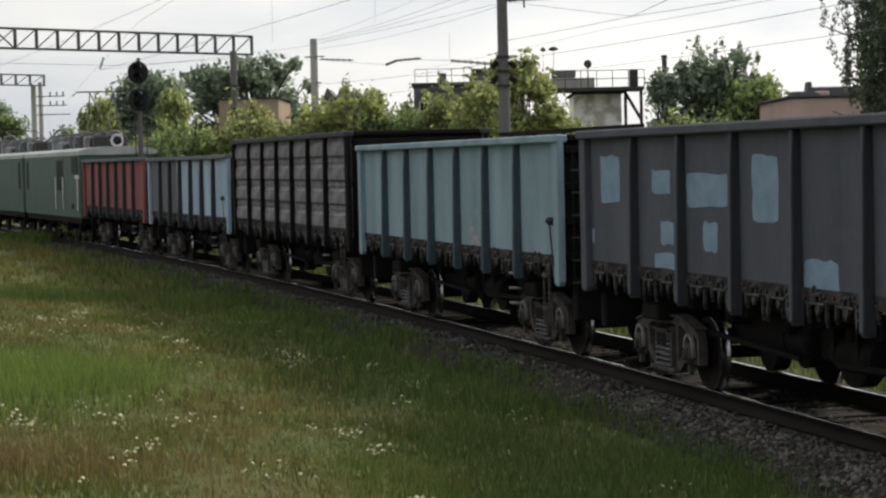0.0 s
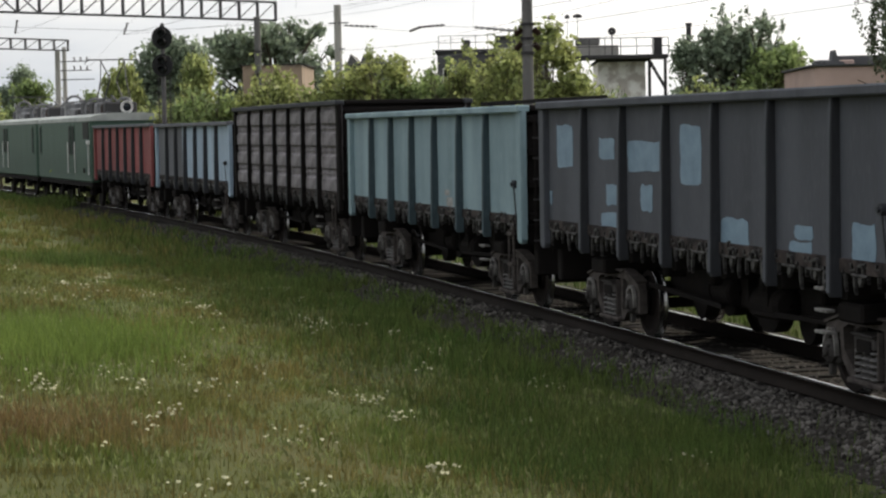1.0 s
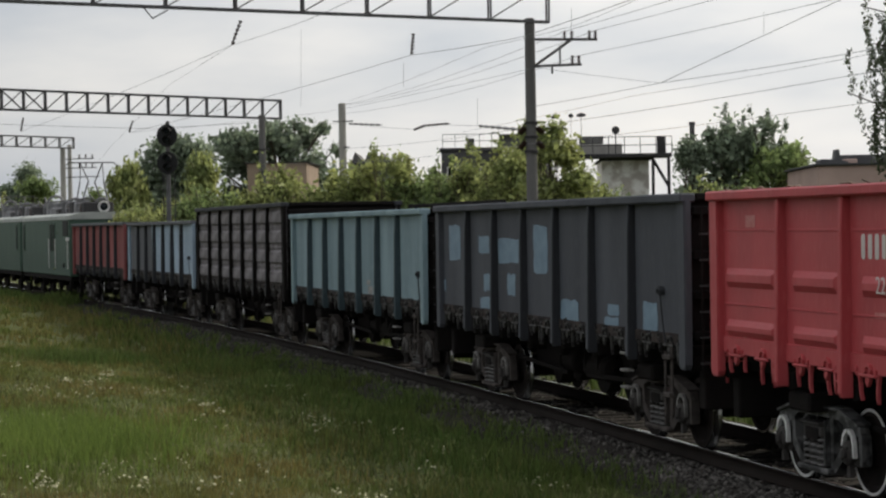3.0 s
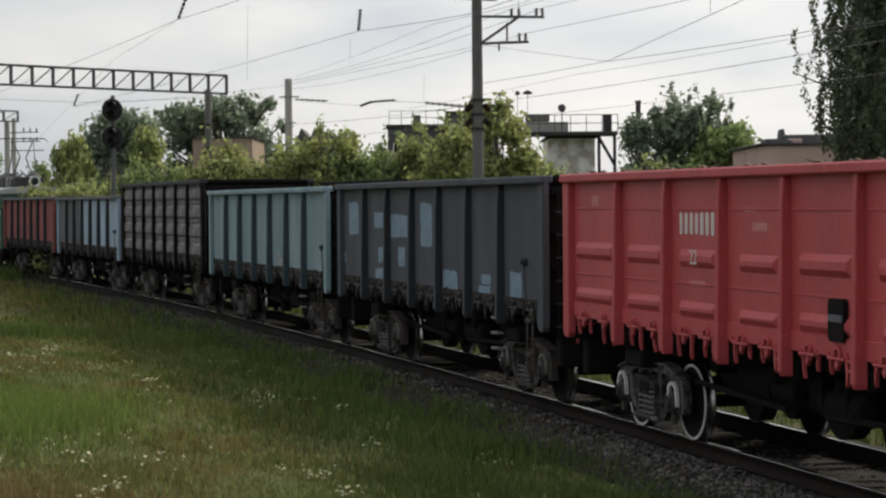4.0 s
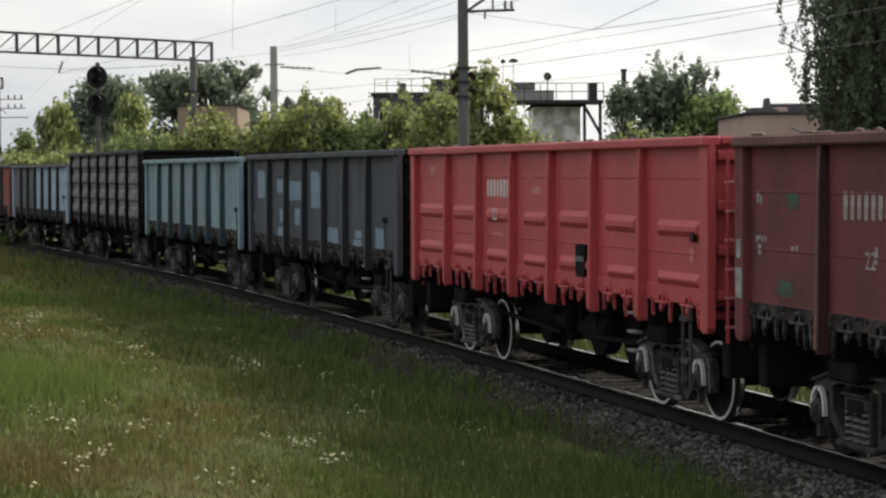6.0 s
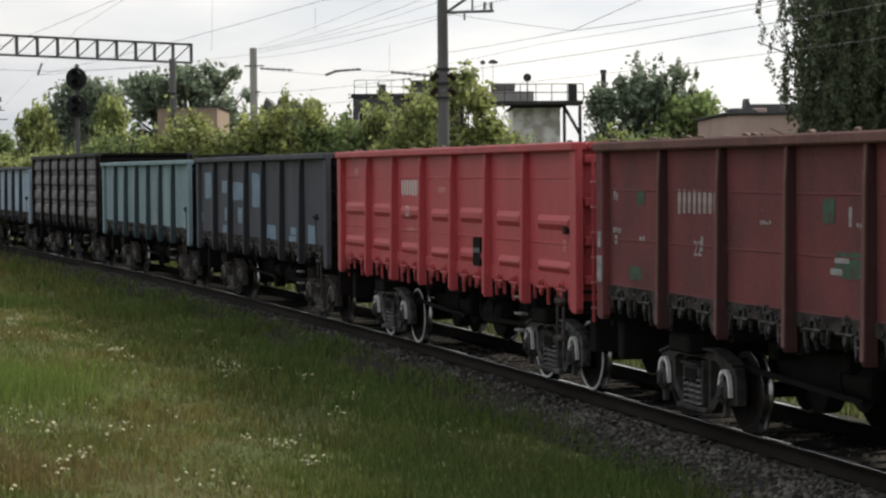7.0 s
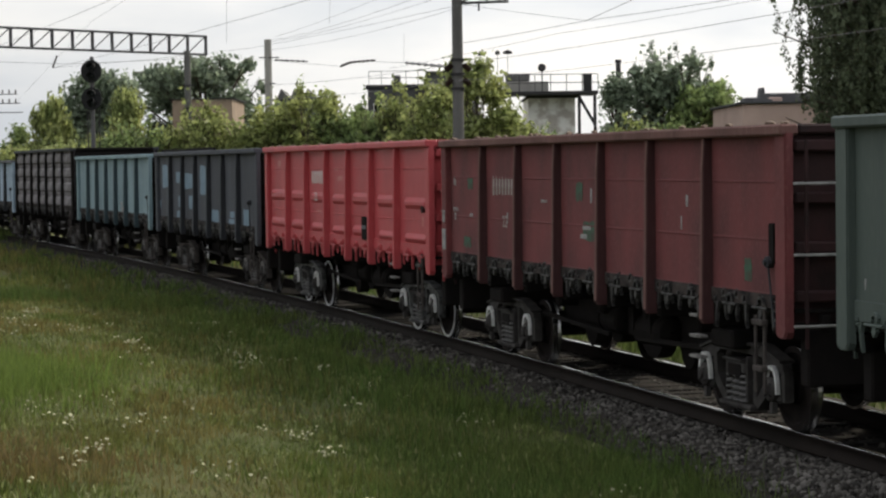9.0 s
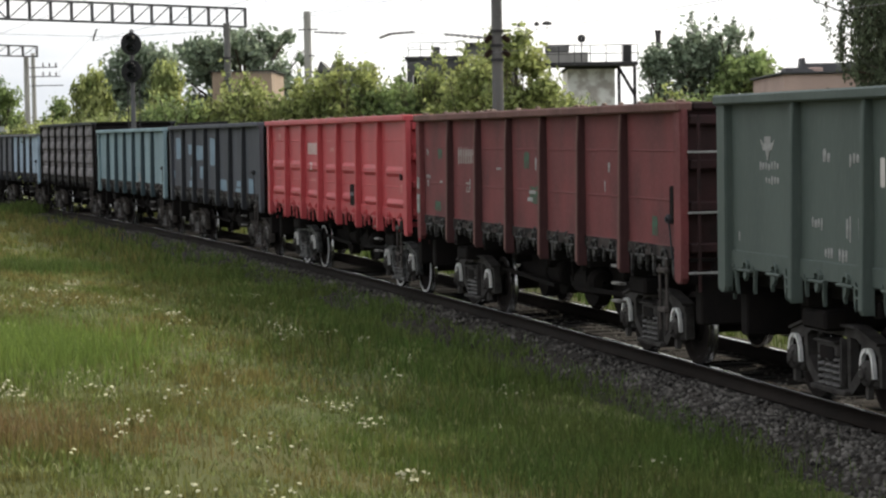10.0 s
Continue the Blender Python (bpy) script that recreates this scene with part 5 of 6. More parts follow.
def column(owner, x, y, top, r0=0.2, r1=0.14, name="column", mat=None):
    bm = B()
    z = gz(x, y) - 0.3
    lathe(bm, [(r0 + 0.02, z), (r0, z + 0.5), (r1, top), (r1 * 0.6, top + 0.02)], 16, "Z", (x, y, 0))
    return part(name, bm, mat or M_CONCRETE, owner, "weathered concrete column")


def truss(owner, a, b, hgt, panels, depth=0.22, chord=0.07, crossed=0):
    """A lattice girder from a to b (points of its bottom chord)."""
    a, b = Vector(a), Vector(b)
    side = (b - a).cross(Vector((0, 0, 1))).normalized() * depth / 2
    up = Vector((0, 0, hgt))
    for s in (-1, 1):
        for lift in (up * 0, up):
            part("girder_chord", bar(B(), a + side * s + lift, b + side * s + lift, chord, chord), M_GALV, owner)
    for i in range(panels + 1):
        p = a + (b - a) * i / panels
        bm = B()
        for s in (-1, 1):
            bar(bm, p + side * s, p + side * s + up, chord * 0.8, chord * 0.8)
        bar(bm, p - side, p + side, chord * 0.7, chord * 0.7)
        bar(bm, p - side + up, p + side + up, chord * 0.7, chord * 0.7)
        if i < panels:
            q = a + (b - a) * (i + 1) / panels
            bar(bm, p - side, q - side + up, chord * 0.45, chord * 0.45)
            if i < crossed:
                bar(bm, p - side + up, q - side, chord * 0.6, chord * 0.6)
        part("girder_panel", bm, M_GALV, owner)


def insulator_string(owner, a, b, r=0.06, name="insulator"):
    a, b = Vector(a), Vector(b)
    bm = B()
    n = 6
    for i in range(n):
        p, q = a + (b - a) * (i + 0.1) / n, a + (b - a) * (i + 0.75) / n
        rod(bm, p, q, r, r * 0.45, 8)
    rod(bm, a, b, r * 0.3, seg=6)
    return part(name, bm, M_PORCELAIN, owner)


def build_portals():
    p = thing("catenary_portal", "steel lattice portal with concrete columns over the tracks", "catenary portal", group="catenary portals")
    column(p, 0.80, 60.95, 8.75, 0.17, 0.14, mat=M_DARKCONC)
    truss(p, (-19.5, 46.4, 8.46), (1.3, 60.49, 8.60), 1.05, 13, 0.12)
    column(p, -19.3, 46.5, 8.6, 0.22, 0.17)
    for z in (5.05, 5.45, 5.85):
        bm = B()
        lathe(bm, [(0.15, z - 0.04), (0.19, z - 0.04), (0.19, z + 0.04), (0.15, z + 0.04)], 14, "Z", (0.80, 60.95, 0))
        part("clamp", bm, M_DARKSTEEL, p)
    for s in (-1, 1):
        for z in (5.3, 5.7):
            insulator_string(p, (0.80 + 0.18 * s, 60.9, z), (0.80 + 0.34 * s, 60.8, z - 0.16), 0.09)
    bm = B()
    bar(bm, (0.9, 60.9, 8.17), (2.62, 59.9, 8.05), 0.07, 0.07)
    bar(bm, (0.9, 60.9, 7.42), (2.18, 59.95, 7.38), 0.07, 0.07)
    bar(bm, (0.95, 60.9, 7.45), (1.95, 60.3, 8.1), 0.06, 0.06)
    bar(bm, (1.62, 60.4, 7.42), (1.62, 60.4, 7.95), 0.05, 0.05)
    bar(bm, (1.4, 60.5, 7.4), (1.4, 60.5, 7.18), 0.05, 0.05)
    part("bracket", bm, M_GALV, p, "steel wire bracket")
    for x, y, z in ((1.75, 60.4, 8.1), (1.95, 60.3, 8.09), (2.42, 60.0, 8.07), (2.58, 59.93, 8.06), (1.95, 60.1, 7.4), (2.12, 60.0, 7.39)):
        insulator_string(p, (x, y, z), (x, y, z + 0.24), 0.065)
    insulator_string(p, (-6.63, 55.61, 8.33), (-6.86, 55.58, 7.71), 0.055)
    insulator_string(p, (-2.32, 57.95, 8.13), (-2.38, 57.95, 7.56), 0.06)
    bm = B()
    for a, b in (((-8.75, 53.29, 8.48), (-8.52, 53.32, 8.2)), ((-8.52, 53.32, 8.2), (-8.16, 53.38, 8.4))):
        bar(bm, a, b, 0.03, 0.03)
    part("hanger", bm, M_GALV, p)
    p = thing("catenary_portal", "distant steel lattice portal with concrete columns over the tracks", "catenary portal", group="catenary portals")
    column(p, *(-10.52, 95.42, 7.95)[:2], 8.1, 0.17, 0.14, mat=M_DARKCONC)
    column(p, -20.52, 84.5, 8.9, 0.17, 0.13)
    truss(p, (-20.6, 85.6, 8.02), (-9.81, 96.5, 7.99), 0.8, 15, 0.1, 0.085, 3)
    insulator_string(p, (-15.56, 91.69, 7.77), (-15.73, 91.66, 7.27), 0.06)
    insulator_string(p, (-19.37, 87.89, 7.76), (-19.47, 87.87, 7.21), 0.06)
    for z in (4.6, 5.6, 6.6):
        bm = B()
        bar(bm, (-10.7, 95.3, z), (-10.2, 95.2, z), 0.06, 0.06)
        part("clamp", bm, M_DARKSTEEL, p)
    p = thing("catenary_portal", "far steel lattice portal over the tracks", "catenary portal", group="catenary portals")
    column(p, *(-34.12, 168.58, 8.59)[:2], 9.9, 0.24, 0.2)
    column(p, *(-34.0, 170.65, 8.65)[:2], 10.2, 0.2, 0.16)
    truss(p, (-44.0, 152.0, 9.8), (-33.3, 168.7, 9.85), 0.8, 13, 0.14, 0.1)
    bm = B()
    for k in range(3):
        bar(bm, (-34.1 + k * 0.05, 168.6, 9.0 - k * 0.7), (-31.6 + k * 0.2, 168.0, 9.0 - k * 0.7), 0.07, 0.07)
    part("bracket", bm, M_GALV, p)
    for k in range(6):
        x, z = -32.8 + (k % 3) * 0.5, 9.05 - (k // 3) * 0.7
        insulator_string(p, (x, 168.4, z), (x, 168.4, z + 0.3), 0.1)


def build_poles():
    p = thing("concrete_pole", "slender round concrete pole behind the wagons", "utility pole")
    column(p, -8.05, 109.7, 9.4, 0.21, 0.18, "shaft")
    bm = B()
    bar(bm, (-8.5, 109.6, 8.5), (-7.5, 109.5, 8.5), 0.06, 0.06)
    part("bracket", bm, M_GALV, p)
    part("bracket", bar(B(), (-8.2, 109.6, 7.2), (-7.7, 109.5, 7.2), 0.06, 0.06), M_GALV, p)
    p = thing("concrete_pole", "dark weathered pole far beside the tracks", "utility pole")
    column(p, *(-25.57, 106.99, 6.58)[:2], 7.6, 0.16, 0.12, "shaft")
    bm = B()
    x, y = (-25.57, 106.99, 6.58)[:2]
    box(bm, x - 0.3, x + 0.3, y - 0.2, y + 0.1, 6.9, 7.6, 0.03)
    part("transformer_box", bm, M_GALV, p)


def wire(points, r=0.011, sag=0.25, extend=0.0, label="dark overhead wire hung between the portals"):
    r *= 0.58
    points = [Vector(p) for p in points]
    if extend:
        points.append(points[-1] + (points[-1] - points[-2]) * extend)
    line = [points[0]]
    for a, b in zip(points, points[1:]):
        for i in range(1, 11):
            f = i / 10
            line.append(a + (b - a) * f - Vector((0, 0, sag * 4 * f * (1 - f) * (b - a).length / 50)))
    bm = B()
    rings = []
    for i, p in enumerate(line):
        d = (line[min(i + 1, len(line) - 1)] - line[max(i - 1, 0)]).normalized()
        u = d.cross(Vector((0.3, 0.1, 1.0))).normalized()
        v = d.cross(u)
        rings.append([bm.verts.new(p + (u * math.cos(k * 1.2566) + v * math.sin(k * 1.2566)) * r) for k in range(5)])
    for p, q in zip(rings, rings[1:]):
        for k in range(5):
            bm.faces.new((p[k], p[(k + 1) % 5], q[(k + 1) % 5], q[k]))
    ob = part("overhead_wire", bm, M_WIRE)
    return tagged(ob, label, "overhead wire", "overhead wires")


def build_wires():
    far = (-8.02, 109.6, 9.3)
    for a, dz in (((2.58, 59.93, 8.3), 0.5), ((2.12, 60.0, 7.62), 0.2), ((1.75, 60.4, 8.33), 0.9)):
        wire([(far[0] + a[0] * 0.3 - 0.6, far[1], far[2] + (a[2] - 8.3) * 0.6), a, (a[0] + 15.4, 10, a[2] + dz)])
    wire([(-9.6, 96.5, 6.6), (0.95, 60.8, 5.75), (16.2, 11, 6.3)])
    wire([(-9.9, 96.5, 6.0), (0.62, 60.8, 5.25), (15.6, 11, 5.5)], 0.009)
    wire([(-15.73, 91.66, 7.27), (-2.38, 57.95, 7.56), (0.41, 48.0, 7.09), (3.16, 37.87, 7.12)], 0.012, 0.1, 1.5)
    wire([(-15.73, 91.66, 7.27), (-6.0, 74.76, 7.04), (0.95, 59.99, 7.32), (3.75, 51.86, 6.29)], 0.009, 0.1)
    wire([(3.75, 51.86, 6.29), (5.59, 45.66, 6.88), (6.93, 41.42, 7.33)], 0.012, 0.0, 1.5)
    wire([(0.79, 60.99, 6.3), (3.75, 51.86, 6.29), (6.91, 41.43, 6.14)], 0.011, 0.1, 1.5)
    wire([(-1.27, 69.99, 6.05), (3.26, 54.9, 6.18), (6.91, 41.43, 6.06)], 0.008, 0.1, 1.5)
    wire([(-6.96, 99.76, 8.94), (-0.43, 60.0, 7.9), (1.71, 49.97, 7.52), (3.09, 43.89, 7.59)], 0.009, 0.1, 1.5)
    wire([(-19.47, 87.87, 7.21), (-6.86, 55.58, 7.71), (-4.47, 49.8, 7.72), (-2.33, 43.94, 7.84)], 0.010, 0.1, 1.5)
    wire([(-22.16, 117.94, 6.83), (-11.35, 74.14, 8.0), (-6.86, 55.58, 7.71)], 0.008, 0.0)
    wire([(-21.6, 89.43, 7.65), (-15.21, 92.76, 7.48), (-9.76, 96.51, 7.88), (-7.89, 108.71, 8.34)], 0.014, 0.1)
    wire([(-7.89, 108.71, 8.34), (-3.68, 89.92, 7.1), (-2.67, 85.96, 7.11), (-0.79, 76.0, 6.52), (0.7, 61.0, 5.66)], 0.014, 0.05)
    for a, b in (((-7.47, 106.74, 8.23), (-5.51, 99.85, 7.8)), ((-3.57, 88.93, 7.05), (-3.11, 86.94, 7.1)), ((-3.11, 86.94, 7.1), (-2.04, 83.98, 7.02)), ((-0.79, 76.0, 6.52), (0.48, 63.0, 5.77))):
        o = insulator_string(None, a, b, 0.06, "line_insulator")
        tagged(o, "dark ribbed insulator strung in a cross-wire", "insulator", "line insulators")
    for a, b in (((-6.56, 71.7, 9.59), (-6.61, 71.7, 7.06)), ((-2.95, 65.93, 7.98), (-2.97, 65.93, 7.26)), ((-0.85, 76.0, 7.49), (-0.87, 76.0, 6.54)), ((1.78, 54.97, 8.42), (1.77, 54.97, 7.85)), ((5.48, 45.67, 7.33), (5.47, 45.67, 6.86))):
        wire([a, b], 0.008, 0.0, 0.0, "thin vertical dropper of the overhead line")


def signal(x, y, base, z1, z2, r, lit, label):
    """A mast signal with two round-backed heads, at the heights z1 (upper) and z2."""
    s = thing("railway_signal", label, "railway signal", group="mast signals")
    bm = B()
    lathe(bm, [(0.11, base - 0.2), (0.1, base + 0.2), (0.075, z1 + r + 0.12), (0.03, z1 + r + 0.16)], 12, "Z", (x, y, 0))
    part("mast", bm, M_CONCRETE if lit else M_GALV, s)
    bm = B()
    box(bm, x - 0.16, x + 0.16, y - 0.3, y - 0.1, base + 0.55, base + 1.15, 0.03)
    part("relay_box", bm, M_GALV, s, "grey relay box")
    bm = B()
    for k in (-0.2, 0.2):
        rod(bm, (x + k, y + 0.2, base), (x + k, y + 0.2, z2 - r), 0.02, seg=6)
    q = base + 0.3
    while q < z2 - r:
        rod(bm, (x - 0.2, y + 0.2, q), (x + 0.2, y + 0.2, q), 0.014, seg=6)
        q += 0.35
    part("ladder", bm, M_DARKSTEEL, s)
    for k, z in enumerate((z1, z2)):
        bm = B()
        outline = [(r * math.cos(a), r * math.sin(a) * 1.08) for a in (2 * math.pi * i / 28 for i in range(28))]
        extrude(bm, [(x + a, z + b) for a, b in outline], y - 0.16, y - 0.12)
        head = part("head", bm, M_SIGNAL, s, "round black signal backboard")
        for dz in (r * 0.42, -r * 0.42):
            bm = B()
            lathe(bm, [(0.13, 0.0), (0.13, 0.1), (0.12, 0.1), (0.1, 0.02), (0.02, 0.01)], 16, "Y", (0, 0, 0))
            m = pose(x, y - 0.16, z + dz, 0, 0, 180)
            part("lamp_hood", bm, M_SIGNAL, head, place=m)
            bm = B()
            lathe(bm, [(0.02, 0.022), (0.1, 0.02), (0.1, 0.03), (0.02, 0.045)], 16, "Y", (0, 0, 0))
            on = lit and k == 1 and dz > 0
            part("lens", bm, M_REDGLOW if on else M_LENS, head, "lit red lens" if on else "", place=m)
            bm = B()
            extrude(bm, [(-0.16, 0.0), (-0.14, 0.08), (-0.08, 0.14), (0, 0.165), (0.08, 0.14), (0.14, 0.08), (0.16, 0.0), (0.14, 0.0), (0.12, 0.07), (0.07, 0.12), (0, 0.14), (-0.07, 0.12), (-0.12, 0.07), (-0.14, 0.0)], 0, 0.28)
            part("visor", bm, M_SIGNAL, head, place=m)
    return s


def build_signals():
    x, y = (-10.94, 43.65, 4.38)[:2]
    signal(x, y, gz(x, y), 7.0, 5.8, 0.52, True, "mast signal with two round black heads and a lit red lamp")
    x, y = (-11.86, 77.09, 5.39)[:2]
    signal(x, y, gz(x, y), 6.42, 5.46, 0.37, False, "unlit mast signal with two round black heads")


# ---- trees and bushes ----
def leaf_mesh(name, blobs, n, size, r, droop=0.0, gap=0.42):
    """n leaf-clump quads round the blobs (x, y, z, rx, rz)."""
    bl = np.array(blobs, float)
    wgt = bl[:, 3] ** 2 * bl[:, 4]
    pick = r.choice(len(bl), n * 2, p=wgt / wgt.sum())
    d = r.normal(size=(n * 2, 3))
    d /= np.linalg.norm(d, axis=1)[:, None]
    rad = r.uniform(0.1, 1.0, n * 2) ** 0.5 * (1 + 0.32 * r.normal(size=n * 2))
    c = bl[pick]
    p = c[:, :3] + d * rad[:, None] * np.stack([c[:, 3], c[:, 3], c[:, 4]], 1)
    k = 1.9
    field = np.sin(p[:, 0] * k + 1.1 * p[:, 2]) + np.sin(p[:, 1] * k * 0.8 - 0.7 * p[:, 2] + 2) + np.sin(p[:, 2] * k * 1.3 + p[:, 0] * 0.9)
    keep = (field > -gap * 2) | (r.uniform(size=n * 2) < 0.25)
    p = p[keep][:n]
    n = len(p)
    if droop:
        p[:, 2] -= droop * r.uniform(0, 1, n) ** 2
    a = r.normal(size=(n, 3))
    b = r.normal(size=(n, 3))
    if droop:
        a = a * 0.35 + np.array([0, 0, -1.0])
    a /= np.linalg.norm(a, axis=1)[:, None]
    b -= (a * b).sum(1)[:, None] * a
    b /= np.linalg.norm(b, axis=1)[:, None]
    s = size * r.uniform(0.55, 1.4, (n, 1))
    a, b = a * s * (1.5 if droop else 1.0), b * s * 0.55
    v = np.stack([p - a, p + b * 0.9 - a * 0.1, p + a, p - b], 1).reshape(-1, 3)
    q = (np.arange(n) * 4)[:, None] + np.array([[0, 1, 2, 3]])
    return raw(name, v, q)


def tree(name, x, y, blobs, n, size, mat, label, category, seed, trunk=0.2, fork=0.35, droop=0.0, group="", gap=0.42):
    """Blobs are (dx, dy, z over the ground, rx, rz): the masses of the crown."""
    r = np.random.RandomState(seed)
    z0 = gz(x, y)
    t = thing(name, label, category, group=group)
    t.location = (x, y, z0)
    top = max(b[2] for b in blobs)
    bm = B()
    f = Vector((r.uniform(-0.2, 0.2), r.uniform(-0.2, 0.2), top * fork))
    rod(bm, (0, 0, -0.3), f, trunk, trunk * 0.75, 10)
    for bx, by, bz, rx, rz in blobs:
        tip = Vector((bx, by, bz + rz * 0.3))
        mid = f.lerp(tip, 0.5) + Vector((r.uniform(-0.3, 0.3), r.uniform(-0.3, 0.3), r.uniform(0, 0.4)))
        rod(bm, f, mid, trunk * 0.45, trunk * 0.3, 7)
        rod(bm, mid, tip, trunk * 0.3, trunk * 0.08, 6)
        for _ in range(3):
            q = tip + Vector((r.uniform(-1, 1) * rx, r.uniform(-1, 1) * rx, r.uniform(-0.3, 0.8) * rz))
            rod(bm, mid.lerp(tip, r.uniform(0.2, 0.9)), q, trunk * 0.12, trunk * 0.03, 5)
    part("trunk", bm, M_BARK, t)
    me = leaf_mesh("crown", blobs, n, size, r, droop, gap)
    part("crown", me, mat, t)
    return t


def lumps(r, count, wx, wy, z0, z1, rx, rz, dome=1.0):
    """Random crown masses within a dome."""
    out = []
    for _ in range(count):
        a, q = r.uniform(0, 6.283), math.sqrt(r.uniform(0, 1))
        z = z0 + (z1 - z0) * r.uniform(0, 1)
        f = 1 - dome * 0.55 * ((z - z0) / max(z1 - z0, 0.1)) ** 2
        out.append((math.cos(a) * q * wx * f, math.sin(a) * q * wy * f, z, rx * r.uniform(0.7, 1.25), rz * r.uniform(0.7, 1.25)))
    return out


def weeping_tree(x, y, r):
    """A birch whose thin branches hang in long strands of small leaves."""
    z0 = gz(x, y)
    t = thing("weeping_birch", "dark weeping birch with long hanging leafy branches", "tree")
    t.location = (x, y, z0)
    bm = B()
    prev = Vector((0, 0, -0.3))
    for k in range(1, 7):
        q = Vector((0.15 * math.sin(k), 0.1 * math.cos(k * 1.7), k * 1.95))
        rod(bm, prev, q, 0.24 - 0.034 * (k - 1), 0.24 - 0.034 * k, 9)
        prev = q
    starts = []
    for k in range(110):
        h0 = r.uniform(2.2, 10.5)
        a, reach = r.uniform(0, 6.283), 2.75 * r.uniform(0.05, 1.0) ** 0.5 * (1 - 0.2 * (h0 > 9))
        base = Vector((0.1, 0, h0))
        tip = base + Vector((math.cos(a) * reach, math.sin(a) * reach * 0.8, r.uniform(0.3, 1.3)))
        rod(bm, base, tip, 0.05, 0.015, 5)
        for _ in range(13):
            f = r.uniform(0.1, 1.05)
            p = base.lerp(tip, f) + Vector((r.normal(0, 0.22), r.normal(0, 0.22), r.normal(0, 0.1)))
            if p.x < -2.75 or (p.x < -2.0 and r.uniform() < 0.55):
                continue
            starts.append((p.x, p.y, p.z, r.uniform(0.9, 3.2)))
    part("trunk", bm, M_BARK, t)
    st = np.array(starts)
    m = 92
    f = r.uniform(0, 1, (len(st), m))
    lean = r.normal(0, 0.12, (len(st), 2))
    px_ = st[:, None, 0] + lean[:, None, 0] * f + r.normal(0, 0.045, f.shape) + 0.12 * np.sin(f * 5 + st[:, None, 0] * 9)
    py_ = st[:, None, 1] + lean[:, None, 1] * f + r.normal(0, 0.045, f.shape)
    pz_ = np.maximum(st[:, None, 2] - f * st[:, None, 3], 0.8 + r.uniform(0, 0.5, f.shape))
    p = np.stack([px_, py_, pz_], 2).reshape(-1, 3)
    p = p[p[:, 0] > -2.8 + 0.5 * np.clip(6.2 - p[:, 2], 0, 6) - 0.15 * r.uniform(0, 1, len(p))]
    n = len(p)
    a = r.normal(size=(n, 3)) * 0.6 + np.array([0, 0, -0.8])
    a /= np.linalg.norm(a, axis=1)[:, None]
    b = r.normal(size=(n, 3))
    b -= (a * b).sum(1)[:, None] * a
    b /= np.linalg.norm(b, axis=1)[:, None]
    sz = r.uniform(0.035, 0.075, (n, 1))
    v = np.stack([p - a * sz, p + b * sz * 0.6, p + a * sz, p - b * sz * 0.6], 1).reshape(-1, 3)
    part("crown", raw("crown", v, (np.arange(n) * 4)[:, None] + np.array([[0, 1, 2, 3]])), M_LEAF_DARK, t)


